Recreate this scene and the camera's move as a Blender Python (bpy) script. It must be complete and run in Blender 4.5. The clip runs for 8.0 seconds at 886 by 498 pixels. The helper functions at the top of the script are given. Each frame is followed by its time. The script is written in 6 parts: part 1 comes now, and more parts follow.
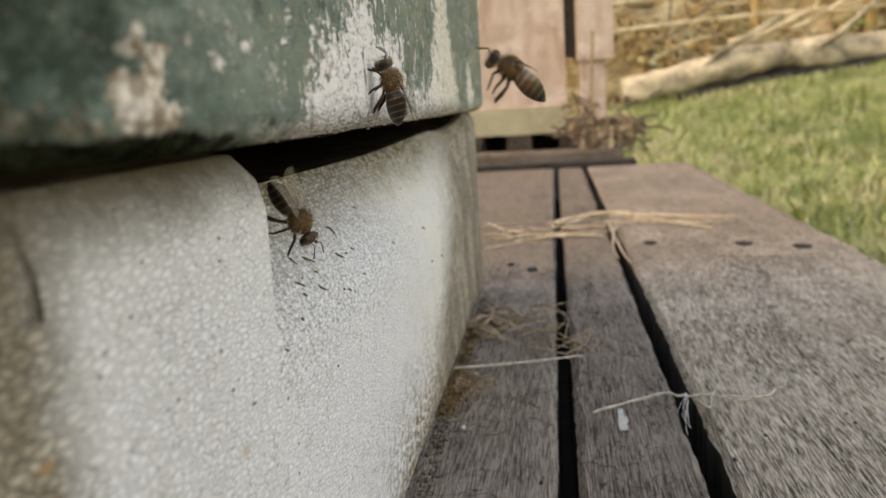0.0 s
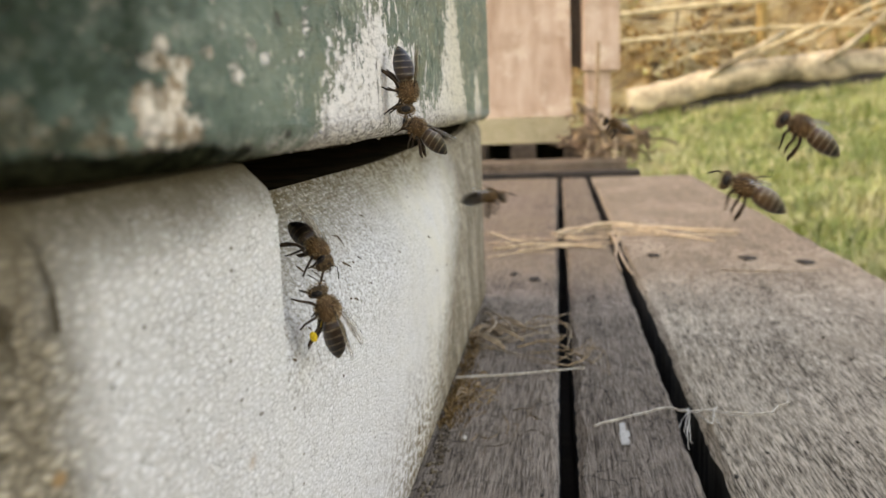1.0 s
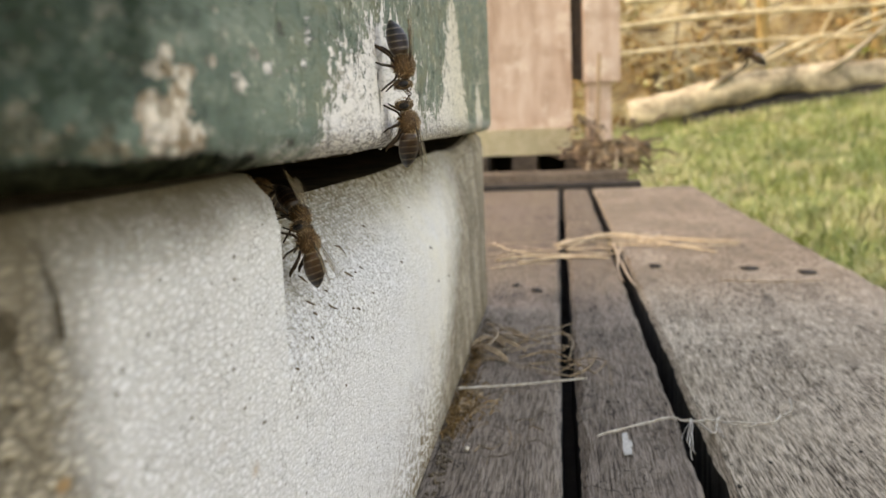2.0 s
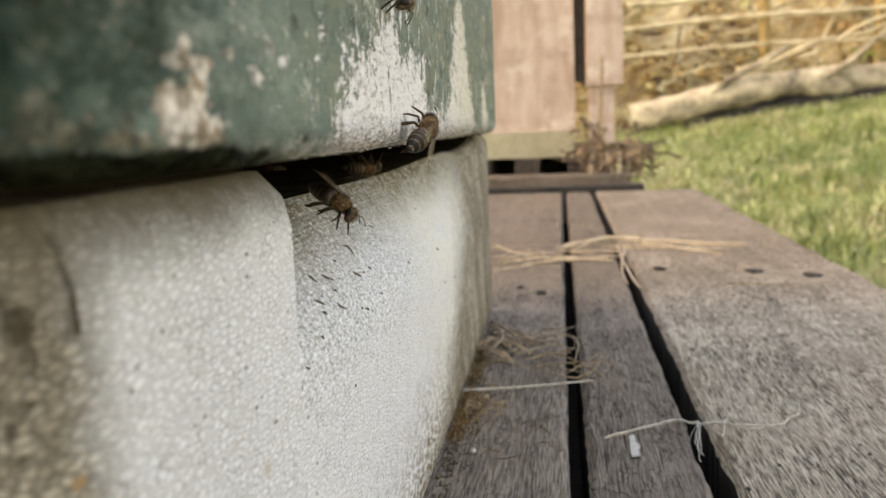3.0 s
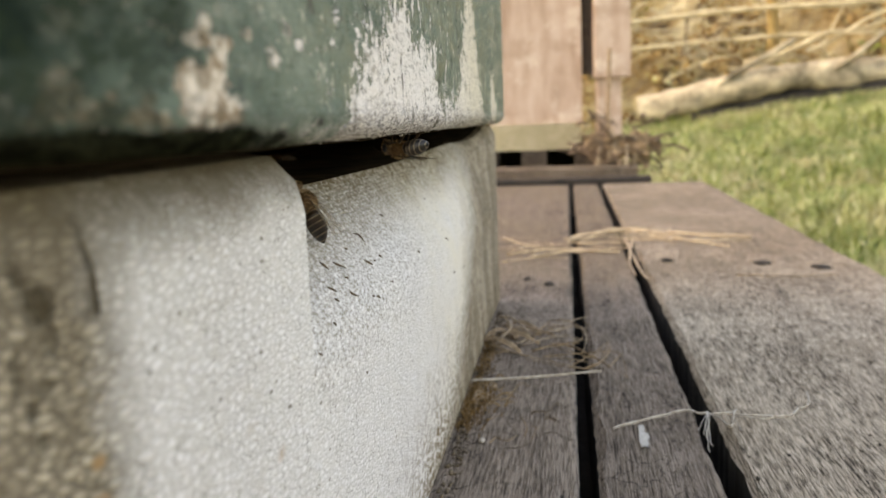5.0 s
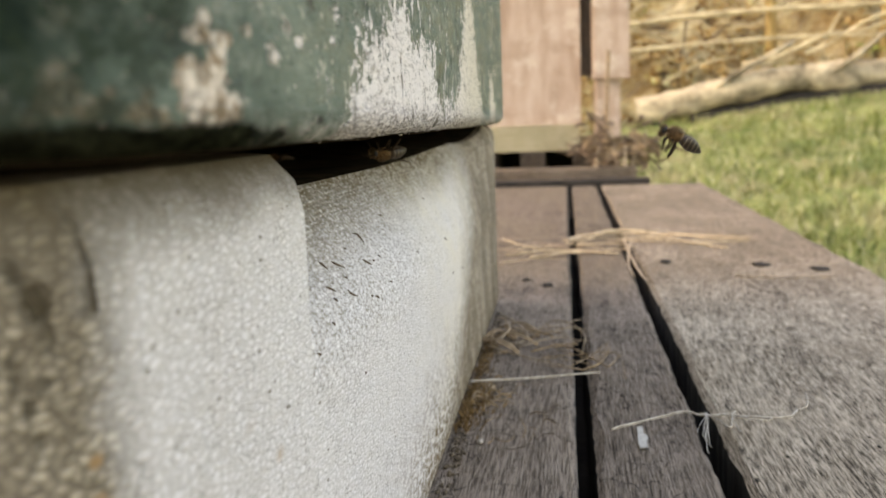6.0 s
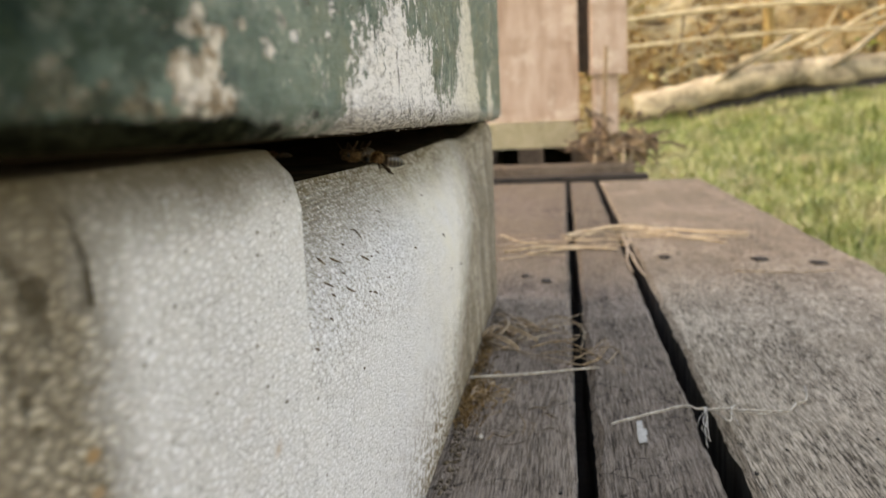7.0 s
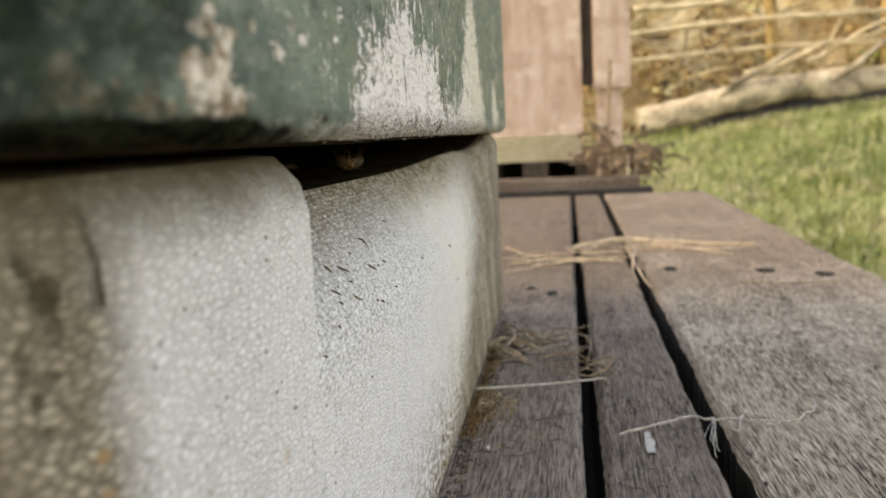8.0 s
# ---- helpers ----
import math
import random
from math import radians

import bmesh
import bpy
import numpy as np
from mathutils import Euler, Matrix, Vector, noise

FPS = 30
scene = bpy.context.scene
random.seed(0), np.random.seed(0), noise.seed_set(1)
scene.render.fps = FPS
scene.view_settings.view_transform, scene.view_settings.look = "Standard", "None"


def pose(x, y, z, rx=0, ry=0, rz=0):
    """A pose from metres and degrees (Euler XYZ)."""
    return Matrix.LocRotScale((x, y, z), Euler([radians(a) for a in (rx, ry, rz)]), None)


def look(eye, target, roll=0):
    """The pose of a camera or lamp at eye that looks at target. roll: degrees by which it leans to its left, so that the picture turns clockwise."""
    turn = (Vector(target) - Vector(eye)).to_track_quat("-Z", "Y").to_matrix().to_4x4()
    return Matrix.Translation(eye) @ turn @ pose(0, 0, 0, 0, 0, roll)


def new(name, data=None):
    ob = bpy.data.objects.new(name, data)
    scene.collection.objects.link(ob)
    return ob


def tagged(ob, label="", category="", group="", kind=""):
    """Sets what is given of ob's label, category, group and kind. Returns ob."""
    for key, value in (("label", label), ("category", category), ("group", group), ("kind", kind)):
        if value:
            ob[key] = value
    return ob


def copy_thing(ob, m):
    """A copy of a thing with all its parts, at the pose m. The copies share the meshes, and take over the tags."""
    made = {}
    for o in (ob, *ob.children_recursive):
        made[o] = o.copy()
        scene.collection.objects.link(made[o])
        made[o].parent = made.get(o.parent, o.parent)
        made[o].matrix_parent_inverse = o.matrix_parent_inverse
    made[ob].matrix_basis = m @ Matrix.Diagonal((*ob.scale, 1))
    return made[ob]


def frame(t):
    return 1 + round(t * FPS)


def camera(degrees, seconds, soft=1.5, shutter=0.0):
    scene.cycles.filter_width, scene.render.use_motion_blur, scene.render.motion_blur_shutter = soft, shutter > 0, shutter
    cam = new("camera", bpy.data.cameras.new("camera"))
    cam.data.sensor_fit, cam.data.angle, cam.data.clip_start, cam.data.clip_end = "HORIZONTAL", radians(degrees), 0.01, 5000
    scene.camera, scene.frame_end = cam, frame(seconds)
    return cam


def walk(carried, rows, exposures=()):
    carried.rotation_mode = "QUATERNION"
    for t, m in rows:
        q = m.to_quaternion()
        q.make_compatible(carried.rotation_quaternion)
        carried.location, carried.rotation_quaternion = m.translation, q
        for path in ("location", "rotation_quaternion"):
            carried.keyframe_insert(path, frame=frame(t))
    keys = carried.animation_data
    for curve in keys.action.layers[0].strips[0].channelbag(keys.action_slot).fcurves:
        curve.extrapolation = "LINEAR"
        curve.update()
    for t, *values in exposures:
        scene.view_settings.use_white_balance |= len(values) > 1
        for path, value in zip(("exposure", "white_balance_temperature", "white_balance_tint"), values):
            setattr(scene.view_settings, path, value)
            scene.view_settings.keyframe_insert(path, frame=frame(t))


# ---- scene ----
cam = camera(50.0, 8.0, soft=1.5, shutter=0.12)
cam.data.dof.use_dof = True
cam.data.dof.focus_distance = 0.182
cam.data.dof.aperture_fstop = 35.0
PATH = [
    (0, (-0.00037, 0.00052, 0.09978), (-0.12193, 0.98096, -0.05499), -3.44),
    (0.5, (-0.00093, 0.00056, 0.10011), (-0.12516, 0.98111, -0.05182), -3.15),
    (1, (-0.00171, 0.00055, 0.10088), (-0.12395, 0.98190, -0.04748), -2.14),
    (1.5, (-0.00126, -0.00027, 0.10077), (-0.12459, 0.98204, -0.04013), -2.36),
    (3, (-0.00339, 0.00087, 0.09964), (-0.12878, 0.98415, -0.03239), -2.28),
    (3.5, (-0.00366, 0.00088, 0.09946), (-0.13053, 0.98326, -0.03777), -2.30),
    (4, (-0.00347, 0.00070, 0.09927), (-0.13022, 0.98261, -0.04139), -2.23),
    (4.5, (-0.00397, 0.00050, 0.09888), (-0.13564, 0.98184, -0.04120), -2.32),
    (6, (-0.00474, 0.00121, 0.09841), (-0.13459, 0.98308, -0.03970), -2.07),
    (6.5, (-0.00432, 0.00117, 0.09794), (-0.13347, 0.98266, -0.04347), -2.27),
    (7, (-0.00449, 0.00114, 0.09798), (-0.13348, 0.98274, -0.04282), -2.46),
    (7.5, (-0.00439, 0.00085, 0.09772), (-0.13428, 0.98364, -0.03361), -2.50),
    (8, (-0.00504, 0.00100, 0.09677), (-0.13831, 0.98412, -0.02854), -2.74),
]
walk(cam, [(t, look(eye, target, roll)) for t, eye, target, roll in PATH], [(0.0, 2.20, 10700, 19), (0.5, 2.21, 10700, 19), (0.9, 2.44, 10700, 19), (6.0, 2.44, 10700, 19), (6.5, 2.38, 10700, 19), (8.0, 2.31, 10700, 19)])

# ---- light ----
SUN_TO = Vector((-0.66, -0.15, 0.71)).normalized()
world = bpy.data.worlds.new("sky")
scene.world = world
world.use_nodes = True
wn = world.node_tree.nodes
sky = wn.new("ShaderNodeTexSky")
sky.sky_type = "NISHITA"
sky.sun_disc = False
sky.sun_elevation = math.asin(SUN_TO.z)
sky.sun_rotation = math.atan2(SUN_TO.x, SUN_TO.y)
sky.air_density, sky.dust_density, sky.ozone_density = 1.0, 0.9, 1.0
wn["Background"].inputs["Strength"].default_value = 0.15
world.node_tree.links.new(sky.outputs[0], wn["Background"].inputs["Color"])
sun = new("sun", bpy.data.lights.new("sun", "SUN"))
sun.data.energy = 0.18
sun.data.angle = radians(22)
sun.data.color = (1.0, 0.97, 0.92)
sun.matrix_basis = look(SUN_TO * 10, (0, 0, 0))


# ---- materials ----
class Mat:
    """A node material, built up line by line."""

    def __init__(self, name, rough=0.8, metal=0.0, spec=0.3):
        self.m = bpy.data.materials.new(name)
        self.m.use_nodes = True
        self.t = self.m.node_tree
        self.b = self.t.nodes["Principled BSDF"]
        self.b.inputs["Roughness"].default_value = rough
        self.b.inputs["Metallic"].default_value = metal
        self.b.inputs["Specular IOR Level"].default_value = spec
        self.co = self.t.nodes.new("ShaderNodeTexCoord").outputs["Object"]

    def put(self, socket, value):
        if hasattr(value, "is_output"):
            self.t.links.new(value, socket)
        elif hasattr(socket.default_value, "__len__") and not hasattr(value, "__len__"):
            socket.default_value = [value] * len(socket.default_value)
        elif hasattr(value, "__len__") and len(socket.default_value) == 4 and len(value) == 3:
            socket.default_value = (*value, 1)
        else:
            socket.default_value = value

    def scaled(self, sx, sy, sz, loc=(0, 0, 0)):
        n = self.t.nodes.new("ShaderNodeMapping")
        n.inputs["Scale"].default_value = (sx, sy, sz)
        n.inputs["Location"].default_value = loc
        self.put(n.inputs["Vector"], self.co)
        return n.outputs[0]

    def noise(self, scale=1.0, detail=4, rough=0.55, vec=None, distort=0.0):
        n = self.t.nodes.new("ShaderNodeTexNoise")
        self.put(n.inputs["Vector"], vec or self.co)
        n.inputs["Scale"].default_value = scale
        n.inputs["Detail"].default_value = detail
        n.inputs["Roughness"].default_value = rough
        n.inputs["Distortion"].default_value = distort
        return n.outputs["Fac"]

    def cells(self, scale, feature="DISTANCE_TO_EDGE", out="Distance", vec=None):
        n = self.t.nodes.new("ShaderNodeTexVoronoi")
        n.feature = feature
        self.put(n.inputs["Vector"], vec or self.co)
        n.inputs["Scale"].default_value = scale
        return n.outputs[out]

    def ramp(self, fac, *stops):
        n = self.t.nodes.new("ShaderNodeValToRGB")
        el = n.color_ramp.elements
        while len(el) < len(stops):
            el.new(0.5)
        for e, (at, c) in zip(el, stops):
            e.position = at
            e.color = (c, c, c, 1) if not hasattr(c, "__len__") else (*c, 1)
        self.put(n.inputs[0], fac)
        return n.outputs[0]

    def math(self, op, a, b=0.0, c=0.0):
        n = self.t.nodes.new("ShaderNodeMath")
        n.operation = op
        for s, v in zip(n.inputs, (a, b, c)):
            self.put(s, v)
        return n.outputs[0]

    def mix(self, fac, a, b, kind="MIX"):
        n = self.t.nodes.new("ShaderNodeMix")
        n.data_type = "RGBA"
        n.blend_type = kind
        self.put(n.inputs[0], fac)
        self.put(n.inputs[6], a)
        self.put(n.inputs[7], b)
        return n.outputs[2]

    def fade(self, value, a, b):
        """0 at a and below it, 1 at b; a may be the larger."""
        n = self.t.nodes.new("ShaderNodeMapRange")
        self.put(n.inputs["Value"], value)
        lo, hi, one, two = (a, b, 0.0, 1.0) if a < b else (b, a, 1.0, 0.0)
        for key, v in (("From Min", lo), ("From Max", hi), ("To Min", one), ("To Max", two)):
            n.inputs[key].default_value = v
        return n.outputs["Result"]

    def axis(self, which):
        n = self.t.nodes.new("ShaderNodeSeparateXYZ")
        self.put(n.inputs[0], self.co)
        return n.outputs["XYZ".index(which)]

    def random(self):
        return self.t.nodes.new("ShaderNodeObjectInfo").outputs["Random"]

    def island(self):
        return self.t.nodes.new("ShaderNodeNewGeometry").outputs["Random Per Island"]

    def blob(self, y, z, ry, rz, amount):
        """A soft spot round a place on a wall that faces along x."""
        a = self.math("DIVIDE", self.math("SUBTRACT", self.axis("Y"), y), ry)
        b = self.math("DIVIDE", self.math("SUBTRACT", self.axis("Z"), z), rz)
        d = self.math("ADD", self.math("MULTIPLY", a, a), self.math("MULTIPLY", b, b))
        return self.math("MULTIPLY", self.math("SUBTRACT", 1.0, self.math("MINIMUM", d, 1.0)), amount)

    def sum(self, *values):
        total = values[0]
        for v in values[1:]:
            total = self.math("ADD", total, v)
        return total

    def bump(self, height, distance, strength=1.0):
        n = self.t.nodes.new("ShaderNodeBump")
        n.inputs["Strength"].default_value = strength
        n.inputs["Distance"].default_value = distance
        self.put(n.inputs["Height"], height)
        old = self.b.inputs["Normal"].links
        if old:
            self.t.links.new(old[0].from_socket, n.inputs["Normal"])
        self.t.links.new(n.outputs[0], self.b.inputs["Normal"])

    def color(self, c):
        self.put(self.b.inputs["Base Color"], c)
        return self


def make_polystyrene():
    k = Mat("painted_polystyrene", rough=0.95, spec=0.05)
    n = k.t.nodes.new("ShaderNodeTexNoise")
    n.inputs["Scale"].default_value = 420.0
    k.put(n.inputs["Vector"], k.co)
    w = k.t.nodes.new("ShaderNodeVectorMath")
    w.operation = "MULTIPLY_ADD"
    k.put(w.inputs[0], n.outputs["Color"])
    w.inputs[1].default_value = (0.0011, 0.0016, 0.0009)
    k.put(w.inputs[2], k.co)
    plain = k.co
    k.co = w.outputs[0]
    flat = k.scaled(1150.0, 400.0, 1180.0)
    k.co = plain
    y, z = k.axis("Y"), k.axis("Z")
    # the beads of the moulding, lying flat along the wall; pebble shading is mixed into the groove colour
    seam = k.cells(1.0, vec=flat)
    groove = k.ramp(seam, (0.0, 0.0), (0.36, 1.0))
    bead = k.ramp(k.cells(1.0, "F1", "Color", vec=flat), (0.0, 0.655), (1.0, 0.735))
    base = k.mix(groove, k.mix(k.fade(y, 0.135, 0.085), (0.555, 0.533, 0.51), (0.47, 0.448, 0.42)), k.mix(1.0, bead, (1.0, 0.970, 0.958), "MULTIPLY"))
    pores = k.math("MULTIPLY", k.fade(seam, 0.05, 0.01), k.fade(k.noise(300.0, 3, 0.6), 0.52, 0.60))
    base = k.mix(k.math("MULTIPLY", pores, 0.75), base, (0.16, 0.145, 0.12))
    sand = k.noise(1.0, 3, 0.7, k.scaled(2300.0, 1300.0, 2300.0))
    base = k.mix(k.fade(sand, 0.48, 0.34), base, k.mix(1.0, base, (0.76, 0.745, 0.72), "MULTIPLY"))
    base = k.mix(k.math("MULTIPLY", k.fade(sand, 0.58, 0.68), 0.35), base, (0.90, 0.89, 0.875))
    stain = k.ramp(k.noise(28.0, 5), (0.42, 0.0), (0.75, 1.0))
    base = k.mix(k.math("MULTIPLY", stain, 0.30), base, (0.72, 0.70, 0.66))
    ragged = k.noise(70.0, 6, 0.65)
    # yellowish film towards the far end
    film = k.math("MULTIPLY", k.fade(k.math("ADD", y, k.math("MULTIPLY", ragged, 0.06)), 0.25, 0.33), k.fade(k.noise(1.0, 4, 0.6, k.scaled(60.0, 25.0, 30.0)), 0.30, 0.62))
    base = k.mix(k.math("MULTIPLY", film, 0.85), base, (0.66, 0.605, 0.495))
    # brown weathering on the rounded near end
    near_end = k.fade(k.sum(y, k.math("MULTIPLY", ragged, 0.010), k.math("MULTIPLY", k.noise(260.0, 5, 0.7), 0.005), k.math("MULTIPLY", z, 0.03)), 0.0865, 0.0770)
    tan = k.ramp(k.noise(170.0, 5, 0.65), (0.34, (0.20, 0.16, 0.11)), (0.66, (0.47, 0.405, 0.305)))
    base = k.mix(near_end, base, k.mix(groove, (0.115, 0.094, 0.067), tan))
    torn = k.ramp(k.noise(420.0, 5, 0.7), (0.38, 0.35), (0.52, 1.0))
    dents = k.sum(
        k.blob(0.0688, 0.0890, 0.0006, 0.0016, 0.9), k.blob(0.0694, 0.0872, 0.0006, 0.0017, 1.0), k.blob(0.0696, 0.0850, 0.0005, 0.0016, 1.0), k.blob(0.0689, 0.0858, 0.0010, 0.0020, 0.4),
        k.blob(0.0640, 0.0861, 0.0014, 0.0017, 1.3), k.blob(0.0630, 0.0872, 0.0012, 0.0012, 0.8), k.blob(0.0624, 0.0886, 0.0006, 0.0013, 0.8), k.blob(0.0645, 0.0835, 0.0008, 0.0016, 0.6),
        k.blob(0.0638, 0.0800, 0.0009, 0.0007, 0.9), k.blob(0.0627, 0.0788, 0.0006, 0.0012, 0.7), k.blob(0.0633, 0.0759, 0.0007, 0.0010, 0.7), k.blob(0.0618, 0.0815, 0.0005, 0.0022, 0.6), k.blob(0.0690, 0.0917, 0.0007, 0.0012, 0.5),
    )
    dent = k.math("MINIMUM", k.math("MULTIPLY", dents, torn), 0.92)
    base = k.mix(dent, base, (0.05, 0.038, 0.022))
    rust = k.math("MULTIPLY", k.sum(k.blob(0.0681, 0.0728, 0.0011, 0.0008, 0.9), k.blob(0.0682, 0.0696, 0.0012, 0.0007, 0.7), k.blob(0.1121, 0.0572, 0.0020, 0.0013, 0.55), k.blob(0.1020, 0.0640, 0.003, 0.0012, 0.15)), torn)
    base = k.mix(rust, base, (0.34, 0.2, 0.095))
    # the entrance slope: ribs under the sill, grime there with overhang shade painted in, crumbs in its near corner
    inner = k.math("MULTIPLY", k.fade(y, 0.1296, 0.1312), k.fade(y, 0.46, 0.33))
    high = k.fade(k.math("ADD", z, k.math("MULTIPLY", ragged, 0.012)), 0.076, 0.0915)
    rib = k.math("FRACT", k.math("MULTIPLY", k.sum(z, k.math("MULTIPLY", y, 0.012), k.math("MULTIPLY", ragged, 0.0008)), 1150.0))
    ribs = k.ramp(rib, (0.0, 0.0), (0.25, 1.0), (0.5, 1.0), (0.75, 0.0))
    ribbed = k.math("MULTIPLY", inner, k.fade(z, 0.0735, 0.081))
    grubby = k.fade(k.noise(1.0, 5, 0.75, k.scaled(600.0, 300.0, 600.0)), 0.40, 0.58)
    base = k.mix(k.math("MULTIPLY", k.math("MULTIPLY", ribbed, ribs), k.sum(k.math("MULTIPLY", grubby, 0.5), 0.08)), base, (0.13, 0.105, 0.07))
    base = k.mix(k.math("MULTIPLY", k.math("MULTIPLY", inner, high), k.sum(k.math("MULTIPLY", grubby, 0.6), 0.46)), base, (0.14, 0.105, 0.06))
    corner_dirt = k.math("MULTIPLY", k.fade(y, 0.1296, 0.1312), k.math("MULTIPLY", k.fade(k.sum(y, k.math("MULTIPLY", ragged, -0.06)), 0.175, 0.115), k.fade(k.math("ADD", z, k.math("MULTIPLY", ragged, 0.02)), 0.066, 0.090)))
    crumbs = k.fade(k.noise(1.0, 4, 0.7, k.scaled(1150.0, 560.0, 1150.0)), 0.50, 0.57)
    base = k.mix(k.math("MULTIPLY", crumbs, k.math("MULTIPLY", corner_dirt, 0.85)), base, (0.15, 0.105, 0.055))
    specks = k.math("MULTIPLY", k.fade(k.cells(1.0, "F1", vec=k.scaled(420.0, 190.0, 420.0)), 0.13, 0.08), k.fade(k.noise(55.0, 3), 0.48, 0.56))
    base = k.mix(k.math("MULTIPLY", specks, 0.85), base, (0.10, 0.07, 0.04))
    coarse = k.noise(1.0, 4, 0.7, k.scaled(1500.0, 520.0, 1500.0))
    slope = k.math("MULTIPLY", k.fade(y, 0.1296, 0.1312), k.math("MULTIPLY", k.fade(y, 0.32, 0.22), k.fade(z, 0.050, 0.062)))
    base = k.mix(k.math("MULTIPLY", slope, k.math("MULTIPLY", k.fade(coarse, 0.48, 0.39), 0.75)), base, (0.25, 0.225, 0.18))
    base = k.mix(k.math("MULTIPLY", slope, k.math("MULTIPLY", k.fade(coarse, 0.55, 0.64), 0.5)), base, (0.90, 0.885, 0.86))
    # soil along the foot and up the far end
    foot = k.fade(k.math("ADD", z, k.math("MULTIPLY", k.noise(240.0, 5, 0.7), -0.012)), 0.002, -0.005)
    base = k.mix(k.math("MULTIPLY", foot, 0.75), base, (0.15, 0.115, 0.07))
    splash = k.math("MULTIPLY", k.fade(k.math("ADD", z, k.math("MULTIPLY", ragged, -0.040)), 0.016, -0.012), k.fade(y, 0.16, 0.24))
    base = k.mix(k.math("MULTIPLY", splash, k.fade(k.noise(1.0, 5, 0.75, k.scaled(800.0, 260.0, 800.0)), 0.46, 0.53)), base, (0.15, 0.105, 0.06))
    # shade below the green box, painted along the top edge with some grime
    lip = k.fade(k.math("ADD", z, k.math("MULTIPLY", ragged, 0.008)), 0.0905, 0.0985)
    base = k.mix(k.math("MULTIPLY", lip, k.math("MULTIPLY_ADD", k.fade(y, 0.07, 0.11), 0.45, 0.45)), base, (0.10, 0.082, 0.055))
    top_shade_dirt = k.math("MULTIPLY", k.fade(k.math("ADD", z, k.math("MULTIPLY", ragged, 0.008)), 0.0890, 0.0962), k.fade(y, 0.16, 0.12))
    base = k.mix(k.math("MULTIPLY", top_shade_dirt, k.math("MULTIPLY_ADD", grubby, 0.30, 0.45)), base, (0.14, 0.115, 0.083))
    streaky = k.noise(1.0, 6, 0.7, k.scaled(140.0, 55.0, 26.0))
    far_end = k.fade(k.sum(y, k.math("MULTIPLY", z, -1.5), k.math("MULTIPLY", streaky, 0.08), k.math("MULTIPLY", k.noise(1.0, 5, 0.75, k.scaled(500.0, 150.0, 400.0)), 0.07)), 0.322, 0.376)
    weather = k.ramp(k.sum(k.math("MULTIPLY", streaky, 0.6), k.math("MULTIPLY", k.noise(1.0, 5, 0.7, k.scaled(420.0, 160.0, 420.0)), 0.4)), (0.38, (0.085, 0.066, 0.042)), (0.50, (0.20, 0.162, 0.115)), (0.62, (0.38, 0.325, 0.25)))
    base = k.mix(k.math("MULTIPLY", far_end, 0.93), base, weather)
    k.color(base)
    k.bump(groove, 0.00018, 0.7)
    k.bump(sand, 0.0005, 0.6)
    k.bump(k.math("MULTIPLY", k.math("MULTIPLY", ribs, ribbed), -1.0), 0.0003, 0.45)
    k.bump(k.math("MULTIPLY", dent, -1.0), 0.0012, 0.8)
    k.bump(k.noise(60.0, 4), 0.0015, 0.5)
    return k.m


